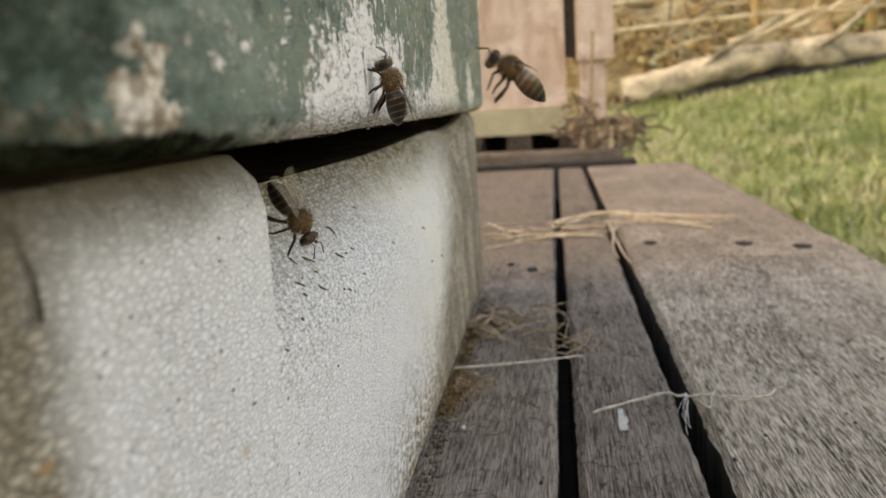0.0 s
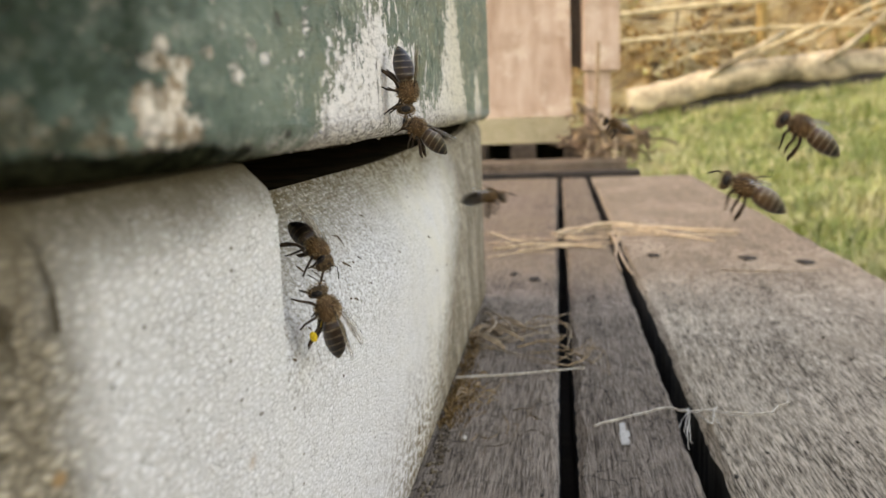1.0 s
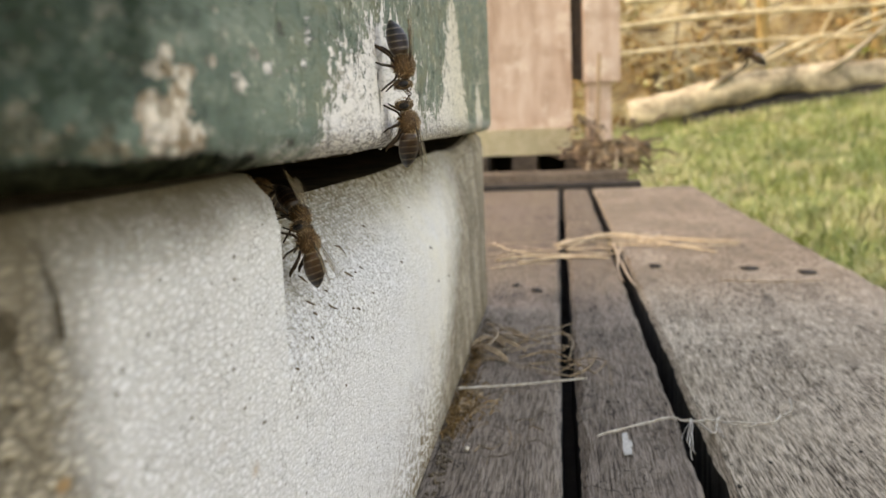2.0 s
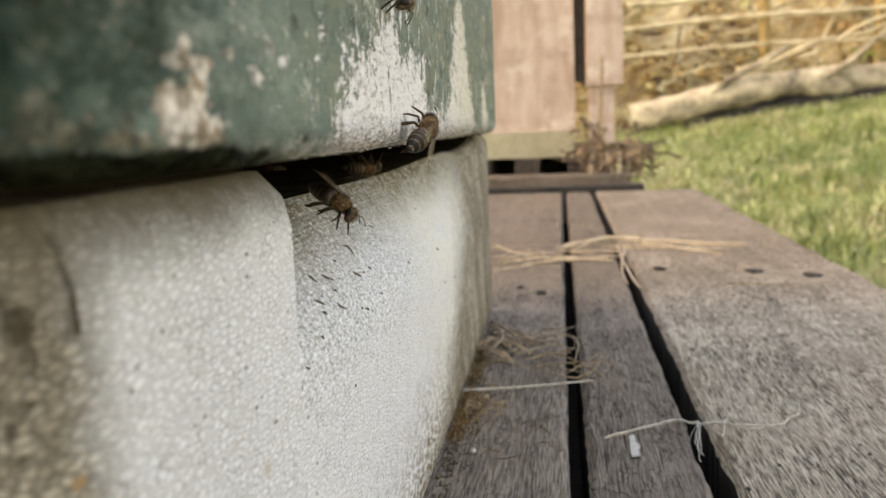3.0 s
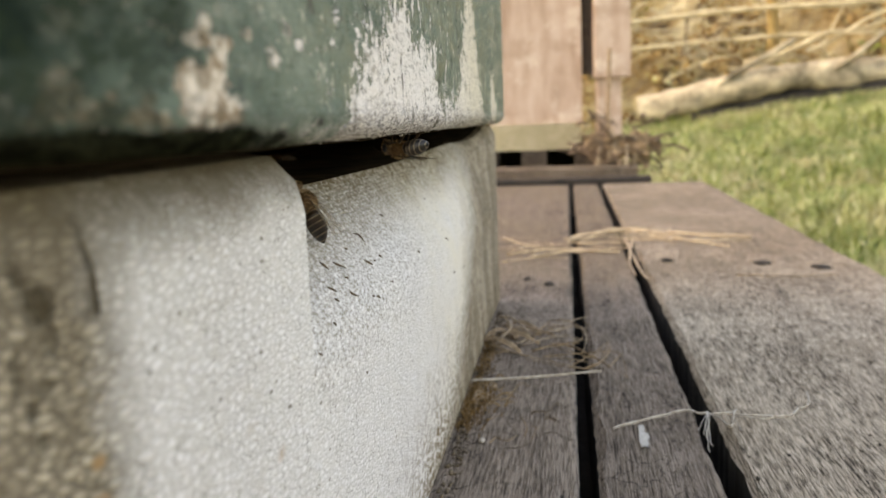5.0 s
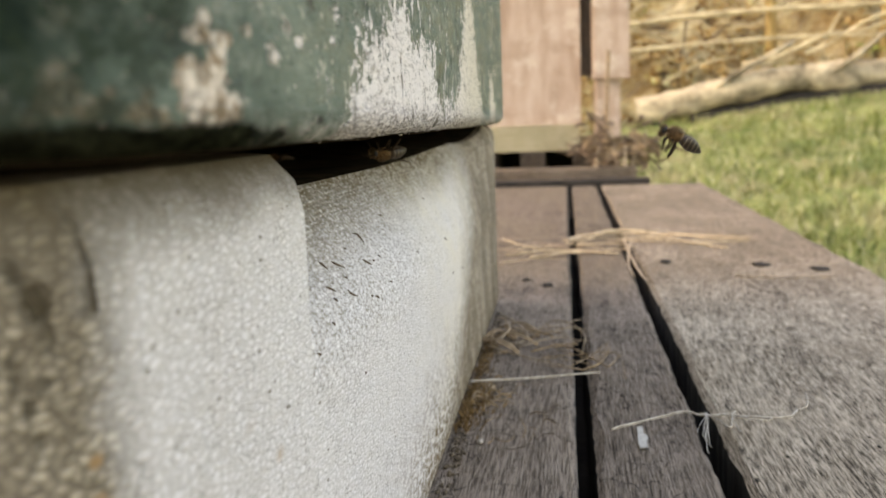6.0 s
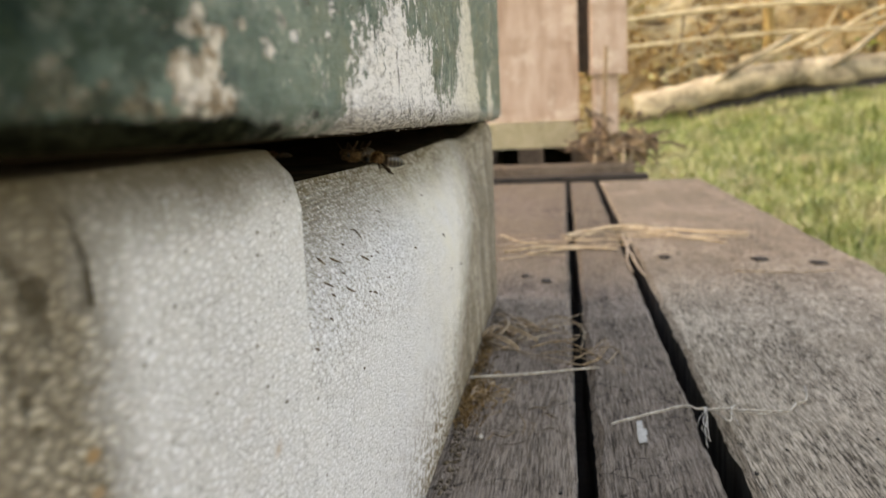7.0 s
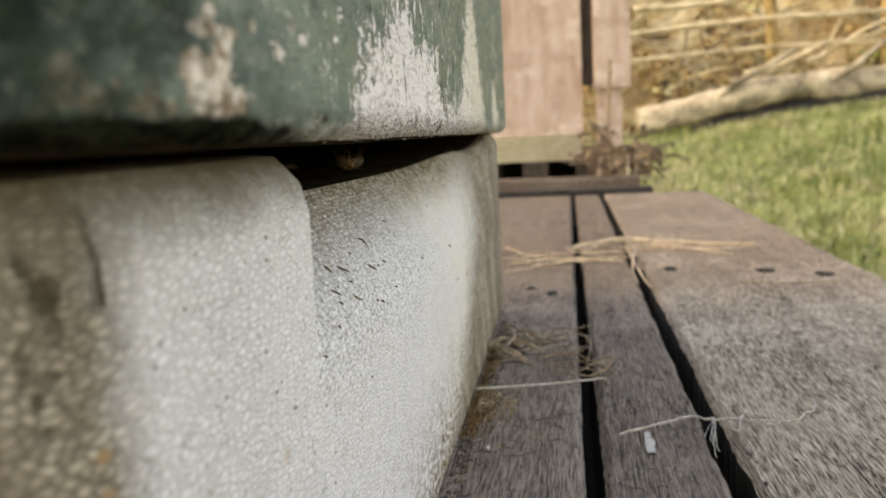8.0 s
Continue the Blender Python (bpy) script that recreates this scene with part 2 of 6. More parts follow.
def make_green_paint():
    k = Mat("flaking_green_paint", rough=0.7, spec=0.15)
    y, z = k.axis("Y"), k.axis("Z")
    # faded paint: green and olive clouds, dark mildew, pale scuffs
    paint = k.ramp(k.noise(1.0, 5, 0.6, k.scaled(90.0, 40.0, 90.0)), (0.32, (0.072, 0.105, 0.078)), (0.68, (0.145, 0.182, 0.138)))
    olive = k.math("MULTIPLY", k.fade(k.noise(1.0, 6, 0.7, k.scaled(190.0, 60.0, 190.0)), 0.44, 0.60), k.fade(y, 0.085, 0.13))
    paint = k.mix(k.math("MULTIPLY", olive, 0.75), paint, (0.17, 0.165, 0.10))
    paint = k.mix(k.math("MULTIPLY", k.fade(k.noise(1.0, 6, 0.7, k.scaled(330.0, 120.0, 260.0)), 0.52, 0.66), 0.6), paint, (0.25, 0.27, 0.21))
    paint = k.mix(k.math("MULTIPLY", k.fade(k.noise(1.0, 6, 0.75, k.scaled(300.0, 110.0, 260.0)), 0.45, 0.36), 0.85), paint, (0.028, 0.042, 0.032))
    flecks = k.ramp(k.noise(1.0, 4, 0.65, k.scaled(620.0, 210.0, 420.0)), (0.605, 0.0), (0.66, 0.8))
    paint = k.mix(flecks, paint, (0.46, 0.43, 0.34))
    # the height up to which the paint has come off, along the wall; it runs up in jagged streaks
    at = k.fade(k.math("MULTIPLY_ADD", k.math("SUBTRACT", k.noise(1.0, 5, 0.7, k.scaled(300.0, 70.0, 330.0)), 0.5), k.math("MULTIPLY_ADD", k.fade(y, 0.12, 0.32), 0.06, 0.012), y), 0.11, 0.43)
    tops = [(0.112, 0.093), (0.119, 0.0985), (0.125, 0.1060), (0.131, 0.1090), (0.148, 0.1100), (0.156, 0.117), (0.169, 0.120), (0.176, 0.1125), (0.207, 0.1125), (0.212, 0.1045), (0.223, 0.1010), (0.246, 0.1015), (0.262, 0.106), (0.270, 0.115), (0.284, 0.130), (0.300, 0.140), (0.316, 0.126), (0.330, 0.110), (0.342, 0.100), (0.350, 0.094), (0.380, 0.094), (0.388, 0.112), (0.400, 0.116), (0.416, 0.100), (0.424, 0.094)]
    top = k.math("MULTIPLY_ADD", k.ramp(at, *[((a - 0.11) / 0.32, (h - 0.09) / 0.05) for a, h in tops]), 0.05, 0.09)
    jag = k.sum(k.math("MULTIPLY", k.noise(1.0, 6, 0.72, k.scaled(150.0, 120.0, 90.0)), 0.026), k.math("MULTIPLY", k.noise(1.0, 4, 0.7, k.scaled(700.0, 250.0, 420.0)), 0.014), -0.0195)
    flaky = k.math("MULTIPLY", k.sum(k.noise(1.0, 4, 0.7, k.scaled(1500.0, 420.0, 800.0)), -0.5), 0.022)
    off = k.fade(k.sum(top, jag, flaky, k.math("MULTIPLY", z, -1.0)), -0.0003, 0.0006)
    streaks = k.math("MULTIPLY", k.fade(k.noise(1.0, 5, 0.7, k.scaled(200.0, 190.0, 150.0, (0.3, 0.9, 0.4))), 0.585, 0.625), k.fade(y, 0.13, 0.18))
    kept = k.fade(k.noise(1.0, 6, 0.75, k.scaled(330.0, 110.0, 230.0)), 0.385, 0.345)
    off = k.math("MULTIPLY", k.math("MAXIMUM", off, streaks), k.math("SUBTRACT", 1.0, kept))
    # worn spots towards the near corner
    shred = k.sum(k.math("MULTIPLY", k.noise(1.0, 6, 0.78, k.scaled(620.0, 300.0, 620.0)), 3.6), k.math("MULTIPLY", k.noise(1.0, 3, 0.6, k.scaled(1700.0, 800.0, 1500.0)), 1.4), -2.5)
    lobes = k.sum(
        k.blob(0.0703, 0.1062, 0.0018, 0.0014, 0.9), k.blob(0.0690, 0.1049, 0.0034, 0.0010, 0.9), k.blob(0.0735, 0.1050, 0.0040, 0.0009, 0.8), k.blob(0.0726, 0.1036, 0.0026, 0.0020, 1.1),
        k.blob(0.0682, 0.1019, 0.0036, 0.0018, 1.2), k.blob(0.0715, 0.1015, 0.0040, 0.0022, 1.1), k.blob(0.0690, 0.0996, 0.0034, 0.0020, 1.1), k.blob(0.0740, 0.0994, 0.0042, 0.0018, 1.2),
        k.blob(0.0795, 0.1058, 0.0026, 0.0012, 0.6), k.blob(0.0870, 0.1048, 0.0034, 0.0012, 0.6), k.blob(0.0921, 0.1074, 0.0026, 0.0012, 0.6), k.blob(0.0972, 0.1063, 0.0028, 0.0013, 0.6), k.blob(0.1090, 0.1022, 0.0024, 0.0018, 0.65), k.blob(0.1141, 0.1112, 0.0026, 0.0018, 0.7), k.blob(0.1120, 0.1075, 0.0024, 0.0014, 0.5),
    )
    dull = k.sum(
        k.blob(0.0578, 0.1010, 0.0014, 0.0030, 0.9), k.blob(0.0566, 0.0998, 0.0012, 0.0016, 0.6), k.blob(0.0607, 0.1003, 0.0009, 0.0012, 1.0), k.blob(0.0620, 0.0993, 0.0024, 0.0009, 1.0), k.blob(0.0594, 0.0995, 0.0010, 0.0016, 0.8), k.blob(0.0643, 0.0989, 0.0010, 0.0008, 0.9), k.blob(0.0632, 0.1004, 0.0008, 0.0014, 0.5),
    )
    patch = k.fade(k.math("ADD", k.math("MINIMUM", lobes, 1.0), shred), 0.46, 0.66)
    faint = k.fade(k.math("ADD", k.math("MINIMUM", dull, 1.0), shred), 0.40, 0.75)
    scuffed = k.math("MULTIPLY", k.math("MULTIPLY", k.fade(y, 0.078, 0.092), k.fade(k.math("ADD", z, k.math("MULTIPLY", k.noise(120.0, 5, 0.7), -0.006)), 0.0968, 0.0948)), k.fade(k.noise(1.0, 6, 0.75, k.scaled(700.0, 260.0, 600.0)), 0.44, 0.60))
    undercoat = k.mix(k.ramp(k.noise(1.0, 6, 0.75, k.scaled(1000.0, 230.0, 1000.0)), (0.37, 0.0), (0.50, 1.0)), (0.38, 0.34, 0.295), (0.68, 0.625, 0.575))
    undercoat = k.mix(k.fade(y, 0.23, 0.30), undercoat, k.mix(1.0, undercoat, (0.92, 0.89, 0.77), "MULTIPLY"))
    undercoat = k.mix(k.fade(y, 0.10, 0.08), undercoat, k.mix(1.0, undercoat, (1.0, 0.94, 0.84), "MULTIPLY"))
    rough_rim = k.fade(k.math("ADD", z, k.math("MULTIPLY", k.noise(150.0, 4), -0.006)), 0.0985, 0.0945)
    grit = k.noise(1.0, 5, 0.75, k.scaled(1900.0, 430.0, 1900.0))
    undercoat = k.mix(k.math("MULTIPLY", rough_rim, k.fade(grit, 0.54, 0.44)), undercoat, (0.20, 0.175, 0.165))
    cracks = k.math("MULTIPLY", k.fade(k.noise(1.0, 5, 0.7, k.scaled(260.0, 260.0, 110.0)), 0.41, 0.365), k.fade(k.noise(90.0, 3), 0.42, 0.55))
    undercoat = k.mix(k.math("MULTIPLY", cracks, 0.9), undercoat, (0.12, 0.105, 0.085))
    c = k.mix(k.math("MULTIPLY", scuffed, 0.6), paint, (0.45, 0.44, 0.395))
    c = k.mix(k.math("MULTIPLY", faint, 0.75), c, k.ramp(k.noise(430.0, 5, 0.75), (0.38, (0.05, 0.034, 0.02)), (0.50, (0.21, 0.145, 0.085)), (0.62, (0.44, 0.37, 0.28))))
    bare = k.math("MAXIMUM", off, patch)
    c = k.mix(bare, c, undercoat)
    rusty = k.math("MULTIPLY", k.math("MULTIPLY", patch, k.fade(y, 0.085, 0.078)), k.fade(k.noise(420.0, 5, 0.75), 0.46, 0.55))
    c = k.mix(k.math("MULTIPLY", rusty, 0.85), c, (0.20, 0.125, 0.062))
    hole = k.sum(k.blob(0.0905, 0.0970, 0.0030, 0.0012, 1.0), k.blob(0.0965, 0.0962, 0.0020, 0.0007, 0.7), k.blob(0.1040, 0.0985, 0.0016, 0.0007, 0.6))
    pits = k.fade(k.noise(1.0, 6, 0.7, k.scaled(420.0, 210.0, 420.0)), 0.385, 0.32)
    c = k.mix(k.math("MAXIMUM", k.math("MULTIPLY", pits, 0.8), k.math("MINIMUM", k.math("MULTIPLY", hole, 1.6), 0.9)), c, (0.04, 0.037, 0.028))
    # shade painted over the near corner with its mildew, and moss and shade on the rounded lower rim
    corner_noise = k.noise(1.0, 6, 0.7, k.scaled(240.0, 170.0, 240.0))
    corner_shade = k.math("MULTIPLY", k.fade(k.sum(y, k.math("MULTIPLY", z, -1.2), k.math("MULTIPLY", corner_noise, 0.010)), -0.0490, -0.0600), k.ramp(corner_noise, (0.35, 0.95), (0.64, 0.66)))
    corner_shade = k.math("MAXIMUM", corner_shade, k.math("MULTIPLY", k.fade(k.math("ADD", y, k.math("MULTIPLY", corner_noise, 0.006)), 0.0645, 0.0595), k.fade(z, 0.0995, 0.1035)))
    c = k.mix(corner_shade, c, (0.012, 0.020, 0.015))
    mottle = k.math("MULTIPLY", k.fade(k.noise(1.0, 6, 0.72, k.scaled(330.0, 300.0, 330.0, (0.2, 0.5, 0.1))), 0.52, 0.44), k.fade(k.math("ADD", y, k.math("MULTIPLY", corner_noise, 0.02)), 0.104, 0.074))
    c = k.mix(k.math("MULTIPLY", mottle, k.math("MULTIPLY_ADD", bare, -0.45, 0.72)), c, (0.020, 0.030, 0.018))
    # down-facing rim: its shade and its grime share one near-black colour
    rim_shade_grime = k.fade(k.sum(z, k.math("MULTIPLY", corner_noise, 0.0022), k.math("MULTIPLY", k.fade(y, 0.076, 0.125), 0.0034)), 0.1001, 0.0994)
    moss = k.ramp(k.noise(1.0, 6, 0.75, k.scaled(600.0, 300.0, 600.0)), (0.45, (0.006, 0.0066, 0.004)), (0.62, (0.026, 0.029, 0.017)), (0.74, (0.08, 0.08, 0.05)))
    c = k.mix(k.math("MULTIPLY", rim_shade_grime, k.fade(y, 0.108, 0.082)), c, moss)
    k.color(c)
    k.put(k.b.inputs["Roughness"], k.math("MAXIMUM", k.ramp(bare, (0.0, 0.6), (1.0, 0.95)), rim_shade_grime))
    k.put(k.b.inputs["Specular IOR Level"], k.math("MULTIPLY", k.math("SUBTRACT", 1.0, k.math("MAXIMUM", rim_shade_grime, corner_shade)), 0.15))
    k.bump(k.math("MULTIPLY", bare, -1.0), 0.00025, 0.9)
    k.bump(k.math("MULTIPLY", cracks, -1.0), 0.0004, 0.8)
    k.bump(k.math("MULTIPLY", grit, rough_rim), 0.0008, 0.8)
    k.bump(k.noise(1.0, 5, 0.7, k.scaled(1100.0, 330.0, 1200.0)), 0.0004, 0.7)
    return k.m


def make_wood(name, dark, mid, light, tan=0.0, shade_from=0.0, cut=0.95):
    k = Mat(name, rough=0.95, spec=0.06)
    rnd = k.random()
    n = k.t.nodes.new("ShaderNodeVectorMath")
    n.operation = "MULTIPLY_ADD"
    k.put(n.inputs[0], k.t.nodes.new("ShaderNodeTexCoord").outputs["Object"])
    n.inputs[1].default_value = (1, 1, 1)
    k.put(n.inputs[2], rnd)
    place = k.axis("Y")
    k.co = n.outputs[0]
    warp = k.noise(9.0, 3)
    fibre = k.noise(1.0, 8, 0.74, k.scaled(2000.0, 62.0, 2000.0), 0.1)
    band = k.noise(1.0, 5, 0.6, k.scaled(110.0, 4.0, 110.0), 0.6)
    blotch = k.noise(16.0, 5, 0.6)
    v = k.sum(k.math("MULTIPLY", fibre, 0.62), k.math("MULTIPLY", band, 0.22), k.math("MULTIPLY", blotch, 0.22), k.math("MULTIPLY", warp, 0.05))
    c = k.ramp(v, (0.45, dark), (0.535, mid), (0.64, light))
    strokes = k.fade(k.noise(1.0, 3, 0.6, k.scaled(1800.0, 80.0, 1800.0), 0.1), 0.46, 0.425)
    worn = k.ramp(k.noise(30.0, 4), (0.35, 0.25), (0.6, 1.0))
    c = k.mix(k.math("MULTIPLY", k.math("MULTIPLY", strokes, worn), cut), c, dark)
    glints = k.fade(k.noise(1.0, 3, 0.6, k.scaled(1250.0, 90.0, 1250.0, (3.1, 0.7, 0.2)), 0.1), 0.56, 0.61)
    c = k.mix(k.math("MULTIPLY", glints, 0.32), c, light)
    fine = k.noise(1.0, 2, 0.6, k.scaled(2100.0, 120.0, 2100.0, (1.3, 0.2, 0.7)), 0.1)
    c = k.mix(k.math("MULTIPLY", k.fade(fine, 0.45, 0.40), 0.62 if cut > 0.85 else 0.35), c, dark)
    c = k.mix(k.math("MULTIPLY", k.fade(fine, 0.56, 0.61), 0.7 if cut > 0.85 else 0.3), c, [min(1.0, 1.25 * q) for q in light])
    if tan:
        spots = k.ramp(k.noise(13.0, 4), (0.52, 0.0), (0.68, tan))
        c = k.mix(spots, c, (0.32, 0.245, 0.165))
    crack = k.ramp(k.noise(1.0, 4, 0.6, k.scaled(260.0, 9.0, 260.0), 1.0), (0.27, 1.0), (0.32, 0.0))
    c = k.mix(k.math("MULTIPLY", crack, 0.85), c, (0.018, 0.015, 0.013))
    if cut < 0.85 and shade_from:
        d = k.t.nodes.new("ShaderNodeVectorMath")
        d.operation = "MULTIPLY_ADD"
        n = k.t.nodes.new("ShaderNodeTexNoise")
        n.inputs["Scale"].default_value = 130.0
        k.put(n.inputs["Vector"], k.co)
        k.put(d.inputs[0], n.outputs["Color"])
        d.inputs[1].default_value = (0.012, 0.012, 0.012)
        k.put(d.inputs[2], k.scaled(1.0, 0.7, 1.0))
        crazed = k.math("MULTIPLY", k.fade(k.cells(95.0, vec=d.outputs[0]), 0.035, 0.0), k.fade(k.noise(26.0, 3), 0.47, 0.56))
        c = k.mix(k.math("MULTIPLY", crazed, 0.85), c, (0.02, 0.016, 0.012))
    if shade_from:
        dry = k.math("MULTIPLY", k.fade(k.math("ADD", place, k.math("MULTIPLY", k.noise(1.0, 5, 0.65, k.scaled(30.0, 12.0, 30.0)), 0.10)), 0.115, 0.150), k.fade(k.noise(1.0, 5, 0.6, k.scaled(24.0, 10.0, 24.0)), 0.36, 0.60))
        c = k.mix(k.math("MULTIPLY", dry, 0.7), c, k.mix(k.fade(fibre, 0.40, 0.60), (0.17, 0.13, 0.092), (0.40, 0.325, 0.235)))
        # darker far stretch: shade and greyer wood multiplied into the colour together
        far = k.fade(k.math("ADD", place, k.math("MULTIPLY", k.noise(1.0, 5, 0.65, k.scaled(40.0, 7.0, 40.0)), 0.35)), shade_from, shade_from + 0.22)
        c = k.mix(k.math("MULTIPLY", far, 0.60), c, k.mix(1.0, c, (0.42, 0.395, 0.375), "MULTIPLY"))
    dust = k.ramp(k.noise(620.0, 3), (0.62, 0.0), (0.74, 0.4))
    c = k.mix(dust, c, (0.3, 0.25, 0.2))
    k.color(c)
    k.bump(fibre, 0.0012, 1.0)
    k.bump(k.math("SUBTRACT", 1.0, strokes), 0.0011, 0.9)
    k.bump(k.math("SUBTRACT", 1.0, crack), 0.0008, 0.7)
    k.bump(blotch, 0.002, 0.4)
    return k.m


def make_plain(name, a, b, scale, rough=0.8, relief=0.0, spec=0.3):
    k = Mat(name, rough=rough, spec=spec)
    n = k.noise(scale, 5, 0.6)
    k.color(k.ramp(n, (0.32, a), (0.68, b)))
    if relief:
        k.bump(n, relief, 0.8)
    return k.m


def make_cedar():
    k = Mat("pink_weathered_cedar", rough=0.85, spec=0.1)
    streak = k.noise(1.0, 6, 0.65, k.scaled(38.0, 38.0, 7.0))
    c = k.ramp(streak, (0.32, (0.29, 0.195, 0.138)), (0.50, (0.41, 0.295, 0.222)), (0.68, (0.48, 0.37, 0.29)))
    c = k.mix(k.math("MULTIPLY", k.fade(k.noise(15.0, 5, 0.65), 0.52, 0.66), 0.75), c, (0.62, 0.53, 0.43))
    c = k.mix(k.math("MULTIPLY", k.fade(k.noise(1.0, 5, 0.6, k.scaled(9.0, 9.0, 22.0)), 0.46, 0.36), 0.55), c, (0.30, 0.20, 0.14))
    k.color(c)
    k.bump(streak, 0.002, 0.6)
    return k.m


def make_bank():
    k = Mat("dry_bank", rough=0.9, spec=0.1)
    a = k.noise(3.2, 6, 0.65)
    c = k.ramp(a, (0.32, (0.022, 0.014, 0.006)), (0.43, (0.25, 0.16, 0.065)), (0.55, (0.48, 0.375, 0.19)), (0.64, (0.56, 0.49, 0.31)), (0.72, (0.22, 0.245, 0.07)))
    c = k.mix(k.ramp(k.noise(14.0, 5), (0.45, 0.0), (0.65, 0.7)), c, (0.27, 0.21, 0.125))
    k.color(c)
    k.bump(k.noise(9.0, 6), 0.08, 1.0)
    return k.m


def make_ground():
    k = Mat("turf", rough=0.95, spec=0.1)
    a = k.noise(4.0, 6, 0.6)
    k.color(k.ramp(a, (0.35, (0.045, 0.06, 0.018)), (0.55, (0.10, 0.13, 0.035)), (0.75, (0.20, 0.18, 0.08))))
    k.bump(k.noise(40.0, 4), 0.02)
    return k.m


def make_blades():
    k = Mat("grass_blades", rough=0.6, spec=0.3)
    c = k.ramp(k.island(), (0.0, (0.13, 0.17, 0.045)), (0.45, (0.26, 0.305, 0.085)), (0.8, (0.38, 0.395, 0.145)), (0.95, (0.58, 0.51, 0.32)))
    c = k.mix(k.ramp(k.noise(6.0, 6, 0.7), (0.48, 0.0), (0.62, 0.85)), c, (0.47, 0.40, 0.23))
    c = k.mix(k.ramp(k.noise(5.0, 4), (0.36, 0.75), (0.48, 0.0)), c, (0.12, 0.165, 0.04))
    k.color(c)
    return k.m


def make_hedge_leaf():
    k = Mat("hedge_leaf", rough=0.7, spec=0.2)
    tint = k.ramp(k.noise(4.0, 5, 0.6), (0.36, (0.22, 0.15, 0.09)), (0.45, (0.85, 0.62, 0.38)), (0.57, (1.0, 1.0, 1.0)), (0.68, (0.55, 0.80, 0.36)))
    k.color(k.mix(1.0, tint, k.ramp(k.island(), (0.0, (0.16, 0.10, 0.04)), (0.3, (0.32, 0.205, 0.075)), (0.6, (0.42, 0.32, 0.15)), (0.85, (0.52, 0.44, 0.26)), (1.0, (0.30, 0.27, 0.10))), "MULTIPLY"))
    return k.m


def make_abdomen():
    k = Mat("banded_abdomen", rough=0.38, spec=0.45)
    y = k.math("MULTIPLY", k.axis("Y"), -1000.0)
    saw = k.math("FRACT", k.math("DIVIDE", k.math("ADD", y, 0.2), 1.12))
    stripe = k.ramp(saw, (0.0, 0.1), (0.06, 0.9), (0.18, 0.7), (0.34, 0.0))
    tone = k.ramp(k.math("DIVIDE", y, 8.0), (0.1, (0.04, 0.02, 0.010)), (0.42, (0.018, 0.011, 0.008)), (0.75, (0.009, 0.007, 0.006)))
    amber = k.ramp(k.math("DIVIDE", y, 8.0), (0.1, (0.15, 0.07, 0.025)), (0.38, (0.085, 0.04, 0.016)), (0.6, (0.012, 0.008, 0.006)))
    tone = k.mix(k.fade(k.random(), 0.45, 0.8), tone, amber)
    c = k.mix(k.math("MULTIPLY", stripe, k.ramp(k.noise(2400.0, 4, 0.7), (0.4, 0.25), (0.6, 1.0))), tone, (0.29, 0.23, 0.16))
    c = k.mix(k.ramp(k.noise(2600.0, 3), (0.4, 0.0), (0.7, 0.35)), c, (0.012, 0.009, 0.007))
    k.color(c)
    k.bump(k.noise(3000.0, 2), 0.00006, 0.6)
    return k.m


def make_fur():
    k = Mat("golden_brown_fur", rough=0.8, spec=0.1)
    return k.color(k.ramp(k.island(), (0.0, (0.045, 0.024, 0.011)), (0.5, (0.22, 0.125, 0.058)), (1.0, (0.60, 0.44, 0.27)))).m


def make_wing():
    k = Mat("wing_membrane", rough=0.35, spec=0.3)
    k.color((0.36, 0.28, 0.19))
    k.b.inputs["Alpha"].default_value = 0.24
    return k.m


POLY = make_polystyrene()
GREEN = make_green_paint()
PLANK = make_wood("weathered_grey_plank", (0.045, 0.035, 0.027), (0.278, 0.216, 0.168), (0.405, 0.324, 0.257), shade_from=0.17, cut=0.6)
PLANK_MID = make_wood("weathered_dark_plank", (0.042, 0.033, 0.025), (0.238, 0.186, 0.145), (0.362, 0.290, 0.232), shade_from=0.17, cut=0.6)
PLANK_WARM = make_wood("weathered_brown_plank", (0.040, 0.030, 0.022), (0.45, 0.358, 0.266), (0.61, 0.506, 0.388), tan=0.25, shade_from=0.17, cut=0.92)
BEAM = make_wood("damp_bearer_wood", (0.016, 0.012, 0.009), (0.06, 0.046, 0.035), (0.15, 0.12, 0.095))
BEAM_DRY = make_wood("weathered_brown_beam", (0.03, 0.022, 0.016), (0.15, 0.113, 0.084), (0.27, 0.212, 0.162))
CEDAR = make_cedar()
PALE = make_wood("mossy_pale_floor_board", (0.27, 0.225, 0.13), (0.49, 0.42, 0.26), (0.62, 0.55, 0.38))
BLISTER = make_plain("crumbled_undercoat", (0.20, 0.175, 0.155), (0.66, 0.61, 0.56), 900.0, 0.95)
# near-black brown that puts the entrance slot's shade into the material
SLOT_SHADE = make_plain("slot_shade_inside", (0.017, 0.013, 0.009), (0.052, 0.038, 0.025), 90.0, 1.0, 0.0005, 0.0)
# near-black tone that puts the shade of gaps and hollows into the colour
GAP_SHADE = make_plain("gap_shade_black", (0.008, 0.007, 0.006), (0.03, 0.024, 0.018), 40.0, 0.9, 0.002)
STRAW = make_plain("dry_straw", (0.17, 0.12, 0.075), (0.47, 0.355, 0.24), 300.0, 0.6)
STEM = make_plain("bleached_grass_stem", (0.27, 0.22, 0.16), (0.54, 0.48, 0.40), 500.0, 0.6)
GOLD = make_plain("golden_straw", (0.30, 0.22, 0.13), (0.62, 0.49, 0.32), 200.0, 0.6)
